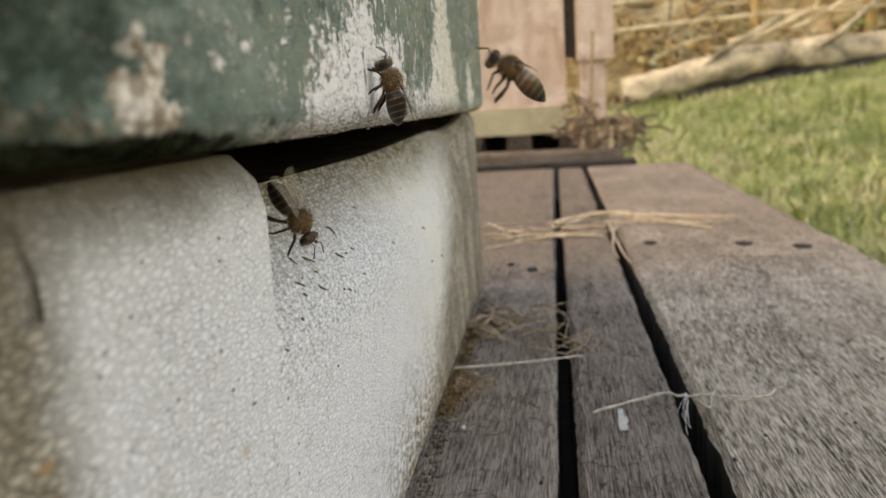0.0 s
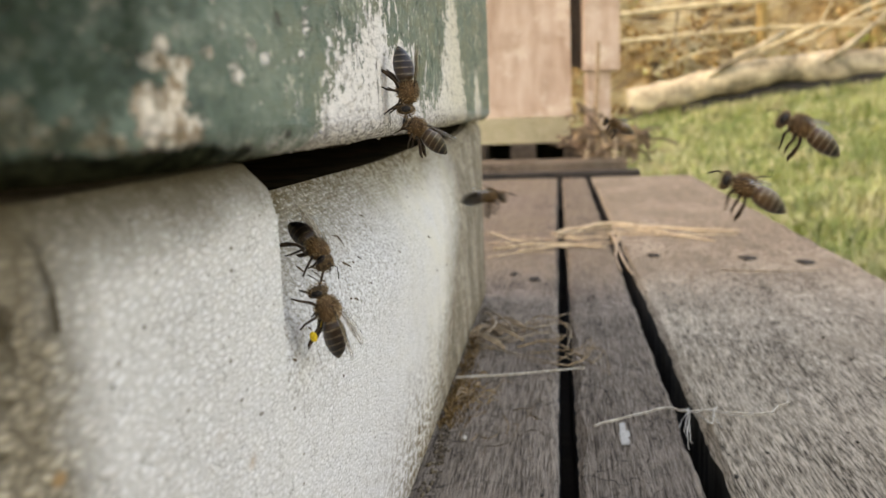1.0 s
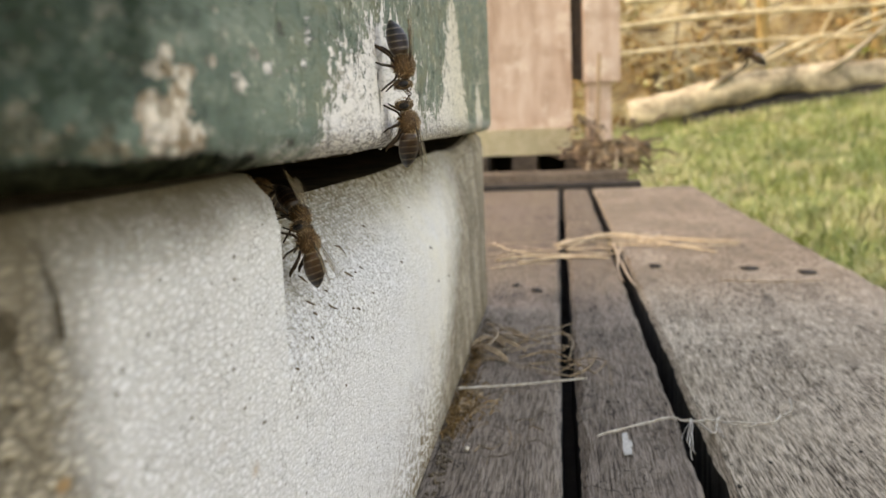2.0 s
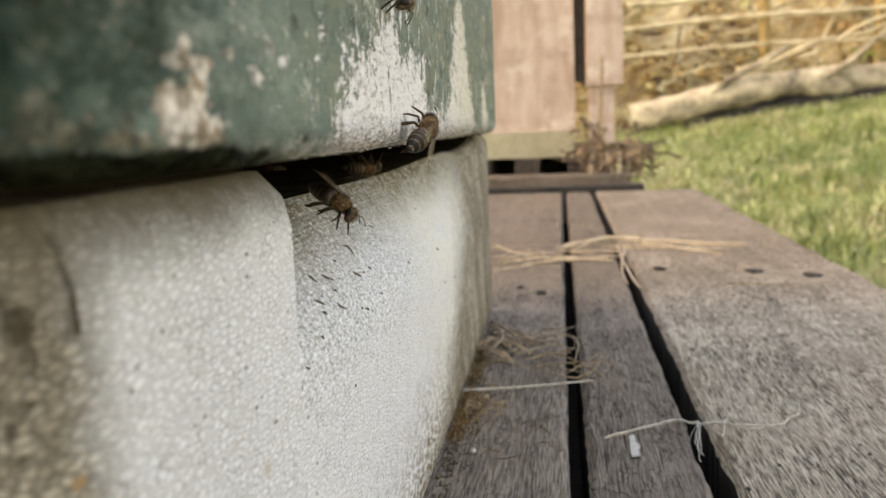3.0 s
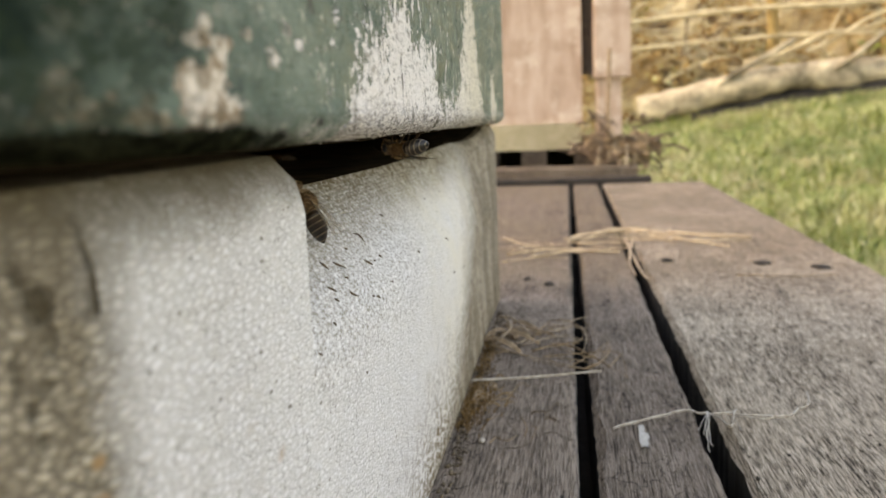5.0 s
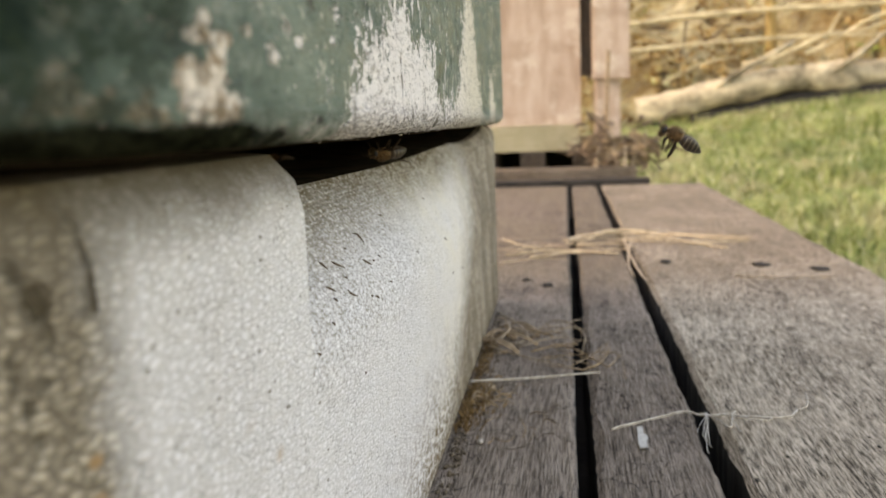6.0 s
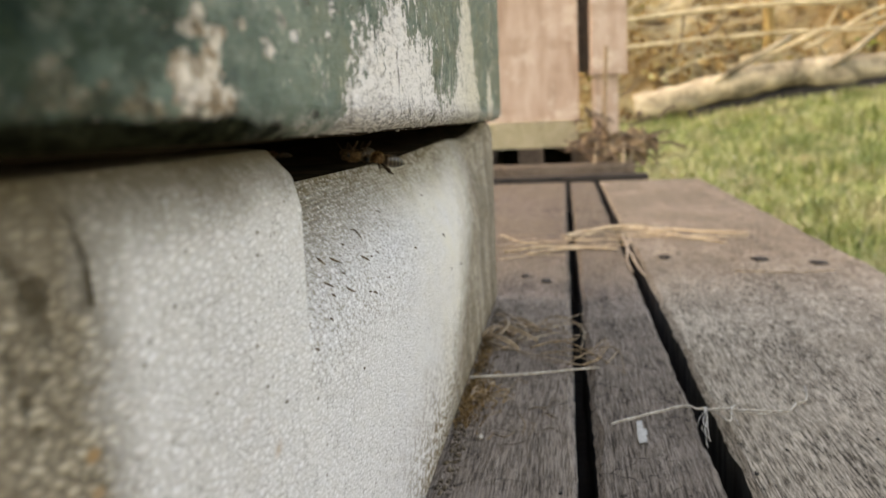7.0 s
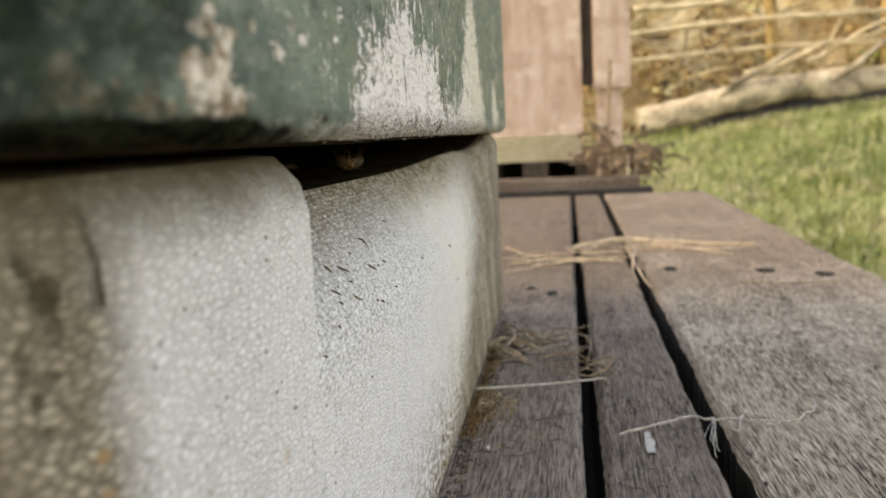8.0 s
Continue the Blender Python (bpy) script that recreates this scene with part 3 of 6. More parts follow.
FLUFF = make_plain("white_plant_fluff", (0.40, 0.37, 0.31), (0.6, 0.56, 0.5), 900.0, 0.8)
ROOT = make_plain("brown_dead_stalk", (0.045, 0.028, 0.017), (0.19, 0.13, 0.085), 60.0, 0.85)
TAN = make_plain("curled_brown_leaf", (0.115, 0.072, 0.038), (0.40, 0.275, 0.165), 260.0, 0.8)
MOSS = make_plain("orange_moss", (0.065, 0.038, 0.015), (0.34, 0.20, 0.08), 220.0, 0.95)
BARK = make_plain("sunbleached_bark", (0.045, 0.034, 0.018), (0.56, 0.455, 0.30), 7.5, 0.9, 0.04)
STICK = make_plain("pale_dead_branch", (0.24, 0.18, 0.092), (0.66, 0.54, 0.34), 9.0, 0.85, 0.004)
OCHRE = make_plain("lichened_ochre_stake", (0.16, 0.095, 0.03), (0.46, 0.31, 0.125), 14.0, 0.9, 0.01)
DIRT = make_plain("dark_soil_fleck", (0.014, 0.011, 0.008), (0.05, 0.039, 0.028), 900.0, 0.95)
CRUMB = make_plain("brown_soil_crumb", (0.035, 0.025, 0.016), (0.16, 0.115, 0.07), 700.0, 0.95)
HEDGE = make_hedge_leaf()
BANK = make_bank()
TURF = make_ground()
BLADES = make_blades()
FUR = make_fur()
THORAX = make_plain("dark_thorax", (0.06, 0.03, 0.012), (0.17, 0.088, 0.034), 1400.0, 0.7)
CHITIN = make_plain("dark_chitin", (0.016, 0.011, 0.008), (0.06, 0.036, 0.02), 1600.0, 0.6, 0.0, 0.1)
FACE = make_plain("hairy_bee_face", (0.028, 0.019, 0.012), (0.16, 0.105, 0.062), 1500.0, 0.85, 0.0002, 0.1)
EYE_BLACK = make_plain("bee_eye", (0.008, 0.006, 0.006), (0.02, 0.014, 0.012), 1600.0, 0.35, 0.0, 0.3)
ABDOMEN = make_abdomen()
WING = make_wing()
POLLEN = make_plain("yellow_pollen", (0.5, 0.3, 0.02), (0.8, 0.55, 0.05), 2500.0, 0.95)


# ---- mesh helpers ----
def obj(name, bm, material, parent=None, at=(0, 0, 0), smooth=False):
    bmesh.ops.recalc_face_normals(bm, faces=bm.faces)
    me = bpy.data.meshes.new(name)
    bm.to_mesh(me)
    bm.free()
    me.materials.append(material)
    if smooth:
        for p in me.polygons:
            p.use_smooth = True
    ob = new(name, me)
    ob.location = at
    ob.parent = parent
    return ob


def part(name, bm, material, parent, label="", at=(0, 0, 0), smooth=False):
    return tagged(obj(name, bm, material, parent, at, smooth), label)


def thing(name, at, label, category, group="", kind=""):
    ob = new(name)
    ob.empty_display_size = 0.01
    ob.location = at
    return tagged(ob, label, category, group, kind)


def tube(bm, points, radii, sides=6, cap=True):
    """A round rod along a line of points."""
    pts = [Vector(p) for p in points]
    if not hasattr(radii, "__len__"):
        radii = [radii] * len(pts)
    rings = []
    side = None
    for i, p in enumerate(pts):
        d = (pts[min(i + 1, len(pts) - 1)] - pts[max(i - 1, 0)]).normalized()
        if side is None:
            side = d.orthogonal().normalized()
        side = (side - d * side.dot(d)).normalized()
        other = d.cross(side)
        rings.append([bm.verts.new(p + radii[i] * (side * math.cos(a) + other * math.sin(a))) for a in (2 * math.pi * k / sides for k in range(sides))])
    for a, b in zip(rings, rings[1:]):
        for k in range(sides):
            bm.faces.new((a[k], a[(k + 1) % sides], b[(k + 1) % sides], b[k]))
    if cap:
        bm.faces.new(list(reversed(rings[0])))
        bm.faces.new(rings[-1])
    return bm


def curve_points(points, steps=5):
    """A smooth line through the points."""
    p = [Vector(q) for q in points]
    out = []
    for i in range(len(p) - 1):
        a, b, c, d = p[max(i - 1, 0)], p[i], p[i + 1], p[min(i + 2, len(p) - 1)]
        for s in range(steps):
            t = s / steps
            out.append(0.5 * (2 * b + (c - a) * t + (2 * a - 5 * b + 4 * c - d) * t * t + (3 * b - a - 3 * c + d) * t ** 3))
    out.append(p[-1])
    return out


def ball(bm, centre, radii, rings=8, segs=12):
    c = Vector(centre)
    rows = []
    for i in range(1, rings):
        a = math.pi * i / rings
        rows.append([bm.verts.new(c + Vector((radii[0] * math.sin(a) * math.cos(b), radii[1] * math.cos(a), radii[2] * math.sin(a) * math.sin(b)))) for b in (2 * math.pi * k / segs for k in range(segs))])
    top, end = bm.verts.new(c + Vector((0, radii[1], 0))), bm.verts.new(c - Vector((0, radii[1], 0)))
    for a, b in zip(rows, rows[1:]):
        for k in range(segs):
            bm.faces.new((a[k], a[(k + 1) % segs], b[(k + 1) % segs], b[k]))
    for k in range(segs):
        bm.faces.new((top, rows[0][(k + 1) % segs], rows[0][k]))
        bm.faces.new((end, rows[-1][k], rows[-1][(k + 1) % segs]))
    return bm


def sheet(bm, rows):
    """Faces between rows of places."""
    v = [[bm.verts.new(p) for p in row] for row in rows]
    for a, b in zip(v, v[1:]):
        for i in range(len(a) - 1):
            bm.faces.new((a[i], a[i + 1], b[i + 1], b[i]))
    return v


def board(bm, x0, x1, y0, y1, z0, z1, chamfer=0.002, jitter=0.0008, steps=40, seed=0):
    """A sawn board along y with worn, uneven edges."""
    rings = []
    for i in range(steps + 1):
        y = y0 + (y1 - y0) * i / steps

        def j(k):
            return jitter * (1.4 * noise.noise((seed * 3.7 + k * 5.1, y * 22, k)) + (0.9 * noise.noise((seed * 2.3 + k * 4.1, y * 190, k)) if k < 2 else 0))

        c = chamfer * (1 + 0.8 * noise.noise((seed, y * 30, 4)))
        ring = [(x0 + j(0), z0), (x1 + j(1), z0), (x1 + j(1), z1 - c), (x1 - c + j(1), z1 + j(2) * 0.4), (x0 + c + j(0), z1 + j(3) * 0.4), (x0 + j(0), z1 - c)]
        rings.append([bm.verts.new((x, y, z)) for x, z in ring])
    n = 6
    for a, b in zip(rings, rings[1:]):
        for k in range(n):
            bm.faces.new((a[k], a[(k + 1) % n], b[(k + 1) % n], b[k]))
    bm.faces.new(rings[0])
    bm.faces.new(list(reversed(rings[-1])))
    return bm


# ---- ground, bank and distance ----
def ground_height(x, y):
    rise = -0.40 + 0.102 * max(0.0, min(y, 5.1) - 1.0)
    rise += 0.14 * max(-0.5, min(x - 0.5, 2.5)) * max(0.0, min(y, 5.1) - 1.0) / 4.0
    return rise + 0.02 * noise.noise((x * 2.1, y * 2.1, 0))


def make_land():
    bm = bmesh.new()
    xs = [-900, -60, -20, -8] + [-4 + 0.25 * i for i in range(49)] + [12, 24, 60, 900]
    ys = [-900, -60, -20, -6, -2] + [-1 + 0.25 * i for i in range(25)] + [5.35 + 0.2 * i for i in range(13)] + [9, 12, 30, 100, 900]
    sheet(bm, [[(x, y, ground_height(x, y)) for x in xs] for y in ys])
    tagged(obj("ground", bm, TURF, smooth=True), "short green and straw-coloured turf on a rising slope", "ground", kind="structure")
    bm = bmesh.new()
    rows = []
    for i in range(41):
        v = i / 40
        row = []
        for k in range(141):
            x = -5 + k * 0.09
            y = 5.25 + 1.9 * v
            z = ground_height(x, 5.1) - 0.05 + 1.75 * v ** 0.9
            f = noise.fractal((x * 1.8, z * 2.2, 1.7), 0.8, 2.1, 5)
            row.append((x, y - 0.30 * f, z + 0.06 * f))
        rows.append(row)
    sheet(bm, rows)
    tagged(obj("backdrop", bm, BANK, smooth=True), "sunlit ochre hedge bank of dead bracken and stones", "bank", kind="structure")


make_land()


def make_grass():
    rnd = random.Random(4)
    verts, faces = [], []
    for i in range(150000):
        y = 0.9 + 4.3 * rnd.random() ** 1.25
        x = -0.1 + (0.35 + y * 0.62) * rnd.random()
        if x < 0.26 and y < 2.4:
            continue
        z = ground_height(x, y) - 0.01
        tuft = noise.noise((x * 3.5, y * 3.5, 9)) + 0.3
        if rnd.random() > 0.55 + tuft:
            continue
        h = (0.016 + 0.046 * rnd.random() ** 1.5) * (0.7 + 0.9 * max(0, tuft))
        w = 0.0012 + 0.0018 * rnd.random()
        a, lean = rnd.uniform(0, 6.28), rnd.uniform(0.3, 1.3) * h
        dx, dy = math.cos(a), math.sin(a)
        px, py = -dy * w, dx * w
        n = len(verts)
        verts += [(x - px, y - py, z), (x + px, y + py, z), (x - px * 0.7 + dx * lean * 0.35, y - py * 0.7 + dy * lean * 0.35, z + h * 0.6), (x + px * 0.7 + dx * lean * 0.35, y + py * 0.7 + dy * lean * 0.35, z + h * 0.6), (x + dx * lean, y + dy * lean, z + h)]
        faces += [(n, n + 1, n + 3, n + 2), (n + 2, n + 3, n + 4)]
    me = bpy.data.meshes.new("grass")
    me.from_pydata(verts, [], faces)
    me.materials.append(BLADES)
    tagged(new("grass", me), "tufted green grass with pale dead blades", "grass", kind="stuff")


make_grass()


def make_log():
    rnd = random.Random(8)
    pts = curve_points([(0.36, 5.02, 0.085), (0.55, 5.0, 0.115), (0.70, 4.99, 0.15), (0.88, 4.98, 0.185), (1.12, 4.97, 0.225), (1.4, 5.0, 0.225), (1.8, 5.02, 0.25), (2.6, 5.1, 0.26), (3.6, 5.1, 0.34)], 8)
    bm = bmesh.new()
    tube(bm, pts, [0.072 * (1 + 0.28 * noise.noise((p.x * 4, 0, 3))) for p in pts], 12)
    for v in bm.verts:
        v.co += Vector((0, 1, 1)) * 0.012 * noise.noise(v.co * 14)
    log = thing("fallen_log", (0, 0, 0), "sunbleached fallen tree bough lying along the bank foot", "log")
    part("trunk", bm, BARK, log, smooth=True)
    # near-black strip added below the bough; it stands in for the shade there
    bm = bmesh.new()
    rows = []
    for i in range(90):
        x = 0.62 + 0.034 * i
        g = ground_height(x, 4.93)
        h = min(p.z for p in pts if abs(p.x - x) < 0.2)
        rows.append([(x, 4.90 + 0.02 * noise.noise((x * 9, 0, 1)), g - 0.02), (x, 4.93 + 0.015 * noise.noise((x * 11, 2, 1)), g + 0.03), (x, 4.985, max(g + 0.04, h - 0.02)), (x, 5.04, max(g + 0.05, h))])
    sheet(bm, rows)
    tagged(obj("soil", bm, GAP_SHADE, smooth=True), "dark strip added under the bough to stand in for shade", "soil", kind="stuff")
    for k in range(4):
        bm = bmesh.new()
        x = 0.7 + 0.55 * k
        a = Vector((x, 4.96, 0.16 + 0.1 * (x - 0.7)))
        tube(bm, curve_points([a, a + Vector((0.15, -0.05, 0.1)), a + Vector((0.42, 0.0, 0.22 + 0.1 * rnd.random()))], 4), [0.018] * 5 + [0.012] * 4, 6)
        part("limb", bm, BARK, log, smooth=True)


make_log()


def make_fence():
    """Rails and stakes of a dead hedge in front of the bank."""
    rnd = random.Random(5)
    lines = [
        (0.30, 0.385, 2.6, 0.47, 0.012), (0.9, 0.30, 2.0, 0.62, 0.016),
        (0.2, 0.53, 2.6, 0.60, 0.020), (1.2, 0.36, 1.9, 0.66, 0.014), (0.35, 0.68, 2.6, 0.74, 0.02),
    ]
    for x0, z0, x1, z1, r in lines:
        bm = bmesh.new()
        way = [Vector((x0 + (x1 - x0) * u, 5.10 + rnd.uniform(-0.03, 0.03), z0 + (z1 - z0) * u + rnd.uniform(-0.022, 0.022))) for u in (0, 0.17, 0.36, 0.52, 0.7, 0.86, 1)]
        way = curve_points(way, 5)
        tube(bm, way, [0.75 * r * (1.15 - 0.5 * i / len(way) + 0.35 * noise.noise((p.x * 6, z0 * 9, 2))) for i, p in enumerate(way)], 7)
        tagged(obj("fence_rail", bm, STICK, smooth=True), "pale dead branch laid along a rough hedge fence", "rail", "hedge fence rails")
    for x in (0.22, 1.05, 1.62, 2.3):
        bm = bmesh.new()
        z = ground_height(x, 5.1)
        tube(bm, curve_points([(x, 5.2, z), (x + 0.01, 5.2, z + 0.4), (x - 0.02, 5.2, z + 0.95)], 4), 0.03, 8)
        tagged(obj("fence_stake", bm, OCHRE, smooth=True), "upright wooden stake of a rough hedge fence", "stake", "hedge fence stakes")
    bm = bmesh.new()
    for i in range(130):
        x, z = rnd.uniform(-0.8, 3.2), rnd.uniform(0.12, 1.1)
        a = rnd.choice([rnd.uniform(-0.3, 0.3), rnd.uniform(-1.5, 1.5)])
        n = rnd.uniform(0.12, 0.5)
        y = 5.2 + 0.6 * max(0, z - 0.2) - rnd.uniform(0, 0.12)
        p = Vector((x, y, z + ground_height(x, 5.1) * 0.5))
        q = p + Vector((math.cos(a) * n, rnd.uniform(-0.05, 0.05), math.sin(a) * n))
        tube(bm, [p, (p + q) / 2 + Vector((0, 0, rnd.uniform(-0.03, 0.03))), q], rnd.uniform(0.004, 0.011), 4)
    tagged(obj("brushwood", bm, STICK), "tangle of pale dead twigs against the bank", "brushwood", kind="stuff")

    bm = bmesh.new()
    for i in range(70):
        x, z = rnd.uniform(-0.8, 3.4), rnd.uniform(0.05, 1.2)
        a = rnd.uniform(0.2, 2.9)
        n = rnd.uniform(0.08, 0.4)
        p = Vector((x, 5.16 + 0.8 * max(0, z - 0.15) + rnd.uniform(-0.1, 0.1), z + ground_height(x, 5.1) * 0.5))
        q = p + Vector((math.cos(a) * n, rnd.uniform(-0.05, 0.05), math.sin(a) * n))
        tube(bm, [p, (p + q) / 2 + Vector((rnd.uniform(-0.03, 0.03), 0, 0)), q], rnd.uniform(0.004, 0.009), 4)
    tagged(obj("undergrowth", bm, ROOT), "dark brown dead stems in the hedge", "undergrowth", kind="stuff")
    verts, faces = [], []
    for i in range(12000):
        c = rnd.random()
        x = rnd.uniform(-0.8, 3.4)
        z = rnd.uniform(0.0, 1.2)
        if noise.noise((x * 2.6, z * 3.4, 5)) < -0.12:
            continue
        p = Vector((x, 5.12 + 0.8 * max(0, z - 0.1) + rnd.uniform(-0.12, 0.08), z + ground_height(x, 5.1) * 0.6))
        u = Vector((rnd.gauss(0, 1), rnd.gauss(0, 1), rnd.gauss(0, 1))).normalized()
        v = u.orthogonal().normalized()
        w, h = rnd.uniform(0.006, 0.018), rnd.uniform(0.010, 0.030)
        k = len(verts)
        verts += [p - u * h, p + v * w + u.cross(v) * w * 0.3, p + u * h, p - v * w + u.cross(v) * w * 0.3]
        faces.append((k, k + 1, k + 2, k + 3))
    me = bpy.data.meshes.new("hedge_leaves")
    me.from_pydata(verts, [], faces)
    me.materials.append(HEDGE)
    tagged(new("hedge_leaves", me), "small ochre and olive dead leaves in the hedge", "leaves", kind="stuff")


make_fence()


# ---- the hive stand ----
def make_stand():
    stand = thing("hive_stand", (0.0, 0.45, -0.4), "low weathered wooden hive stand of grey planks", "stand")
    o = Vector((0.0, 0.45, -0.4))

    def shifted(bm):
        bmesh.ops.translate(bm, vec=-o, verts=bm.verts)
        return bm

    decks = [(-0.150, -0.0032, PLANK), (0.0024, 0.0346, PLANK_MID), (0.0412, 0.1725, PLANK_WARM), (-0.300, -0.155, PLANK), (-0.46, -0.305, PLANK)]
    for k, (x0, x1, m) in enumerate(decks):
        bm = board(bmesh.new(), x0, x1, -0.45, 1.285 - 0.004 * (k % 2), -0.040, 0.0, 0.0022, 0.0007, 620, k)
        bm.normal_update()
        # side faces take the near-black tone, as shade painted into the gaps
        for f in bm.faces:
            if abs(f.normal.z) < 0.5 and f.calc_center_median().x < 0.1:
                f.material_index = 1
        part("plank", shifted(bm), m, stand).data.materials.append(GAP_SHADE)
    for y in (-0.30, 0.45, 1.20):
        bm = bmesh.new()
        board(bm, -0.03, 0.03, -0.46, 0.17, -0.120, -0.0605, 0.003, 0.001, 12, 9)
        bmesh.ops.rotate(bm, matrix=Matrix.Rotation(radians(90), 3, "Z"), cent=(0, 0, 0), verts=bm.verts)
        bmesh.ops.translate(bm, vec=(-0.29, y, 0), verts=bm.verts)
        part("bearer", shifted(bm), BEAM, stand)
    # unseen board added below the deck so that the gaps stay black
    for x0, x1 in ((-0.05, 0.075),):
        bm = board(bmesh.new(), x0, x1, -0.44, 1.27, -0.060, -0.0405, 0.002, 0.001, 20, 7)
        part("runner", shifted(bm), GAP_SHADE, stand)
    for x in (-0.42, 0.12):
        for y in (-0.30, 1.20):
            bm = bmesh.new()
            board(bm, x - 0.03, x + 0.03, y - 0.03, y + 0.03, ground_height(x, y) - 0.05, -0.1205, 0.003, 0.001, 4, 3)
            part("leg", shifted(bm), BEAM, stand)
    return stand


make_stand()


# ---- the hive: polystyrene floor with its entrance, green brood box ----
FRONT, Y0, Y1, BACK = -0.041, 0.050, 0.500, -0.46


def corner(y, r=0.022):
    """How far the front draws back near its rounded ends."""
    d = max(0.0, (Y0 + r) - y, y - (Y1 - 0.006)) if y < 0.3 else max(0.0, y - (Y1 - 0.010))
    rr = r if y < 0.3 else 0.010
    return rr - math.sqrt(max(0.0, rr * rr - min(d, rr) ** 2))


def smooth01(a, b, v):
    s = max(0.0, min(1.0, (v - a) / (b - a)))
    return s * s * (3 - 2 * s)


def recess(y):
    if y < 0.1295:
        return 0.0
    return smooth01(0.1295, 0.1312, y) * (1 - 0.5 * smooth01(0.26, 0.42, y) - 0.5 * smooth01(0.425, 0.47, y))


def make_hive_floor():
    ys = [Y0 + 0.022 * (1 - math.cos(a * math.pi / 20)) for a in range(11)]
    ys += [0.075 + 0.0025 * i for i in range(19)] + [0.1215 + 0.001 * i for i in range(8)] + [0.1290, 0.1295, 0.1298, 0.1302, 0.1306, 0.1310, 0.1313]
    ys += [0.135 + 0.006 * i for i in range(60)] + [0.490 + 0.001 * i for i in range(11)]
    ys = sorted(set(round(y, 5) for y in ys if y <= Y1))
    bm = bmesh.new()
    rows = []
    for y in ys:
        f = FRONT - corner(y)
        r = recess(y)
        crease = 0.0644 - 0.05 * max(0.0, min(y, 0.30) - 0.128)
        top = 0.0943 - 0.004 * (y - 0.1)
        if y < 0.1312:
            d = max(0.0, y - 0.1252)
            top -= 0.0048 - math.sqrt(max(0.0, 0.0048 ** 2 - min(d, 0.0048) ** 2))
        top += 0.0007 * smooth01(0.44, 0.472, y) - 0.0035 * smooth01(0.36, 0.43, y) * (1 - smooth01(0.44, 0.472, y))
        sill = 0.0857 - 0.012 * (y - 0.19)
        low = crease - 0.006
        row = [(BACK, y, 0.0), (f - 0.003, y, 0.0), (f - 0.001, y, 0.001)]
        row += [(f, y, low * (0.06 + 0.94 * i / 6)) for i in range(7)]
        for i in range(1, 13):
            u = i / 12
            s = u * u * 1.25 if u < 0.4 else 0.2 + (u - 0.4) * 0.8 / 0.6
            zr, zf = low + (sill - low) * u, low + (top - low) * u
            xr, xf = f - 0.017 * s, f - (0.0035 * max(0, (u - 0.85) / 0.15) ** 2)
            row.append((xf + (xr - xf) * r, y, zf + (zr - zf) * r))
        tz = top + (sill - top) * r
        row += [(f - 0.006 - 0.014 * r, y, tz + 0.0003), (f - 0.05, y, tz + 0.0006), (BACK, y, tz + 0.0006)]
        rows.append(row)
    v = sheet(bm, rows)
    bm.faces.new(v[0])
    bm.faces.new(list(reversed(v[-1])))
    for a, b in zip(v, v[1:]):
        bm.faces.new((a[0], b[0], b[-1], a[-1]))
    bm.normal_update()
    # inner faces of the slot get the dark shade colour
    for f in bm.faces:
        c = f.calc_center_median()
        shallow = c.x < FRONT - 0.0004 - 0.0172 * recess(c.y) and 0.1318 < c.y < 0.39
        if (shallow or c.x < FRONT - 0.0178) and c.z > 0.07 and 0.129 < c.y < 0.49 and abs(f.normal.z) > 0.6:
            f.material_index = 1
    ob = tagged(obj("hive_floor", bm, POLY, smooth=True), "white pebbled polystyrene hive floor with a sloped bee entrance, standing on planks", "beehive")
    ob.data.materials.append(SLOT_SHADE)
    ob.data.set_sharp_from_angle(angle=radians(38))
    return ob


make_hive_floor()


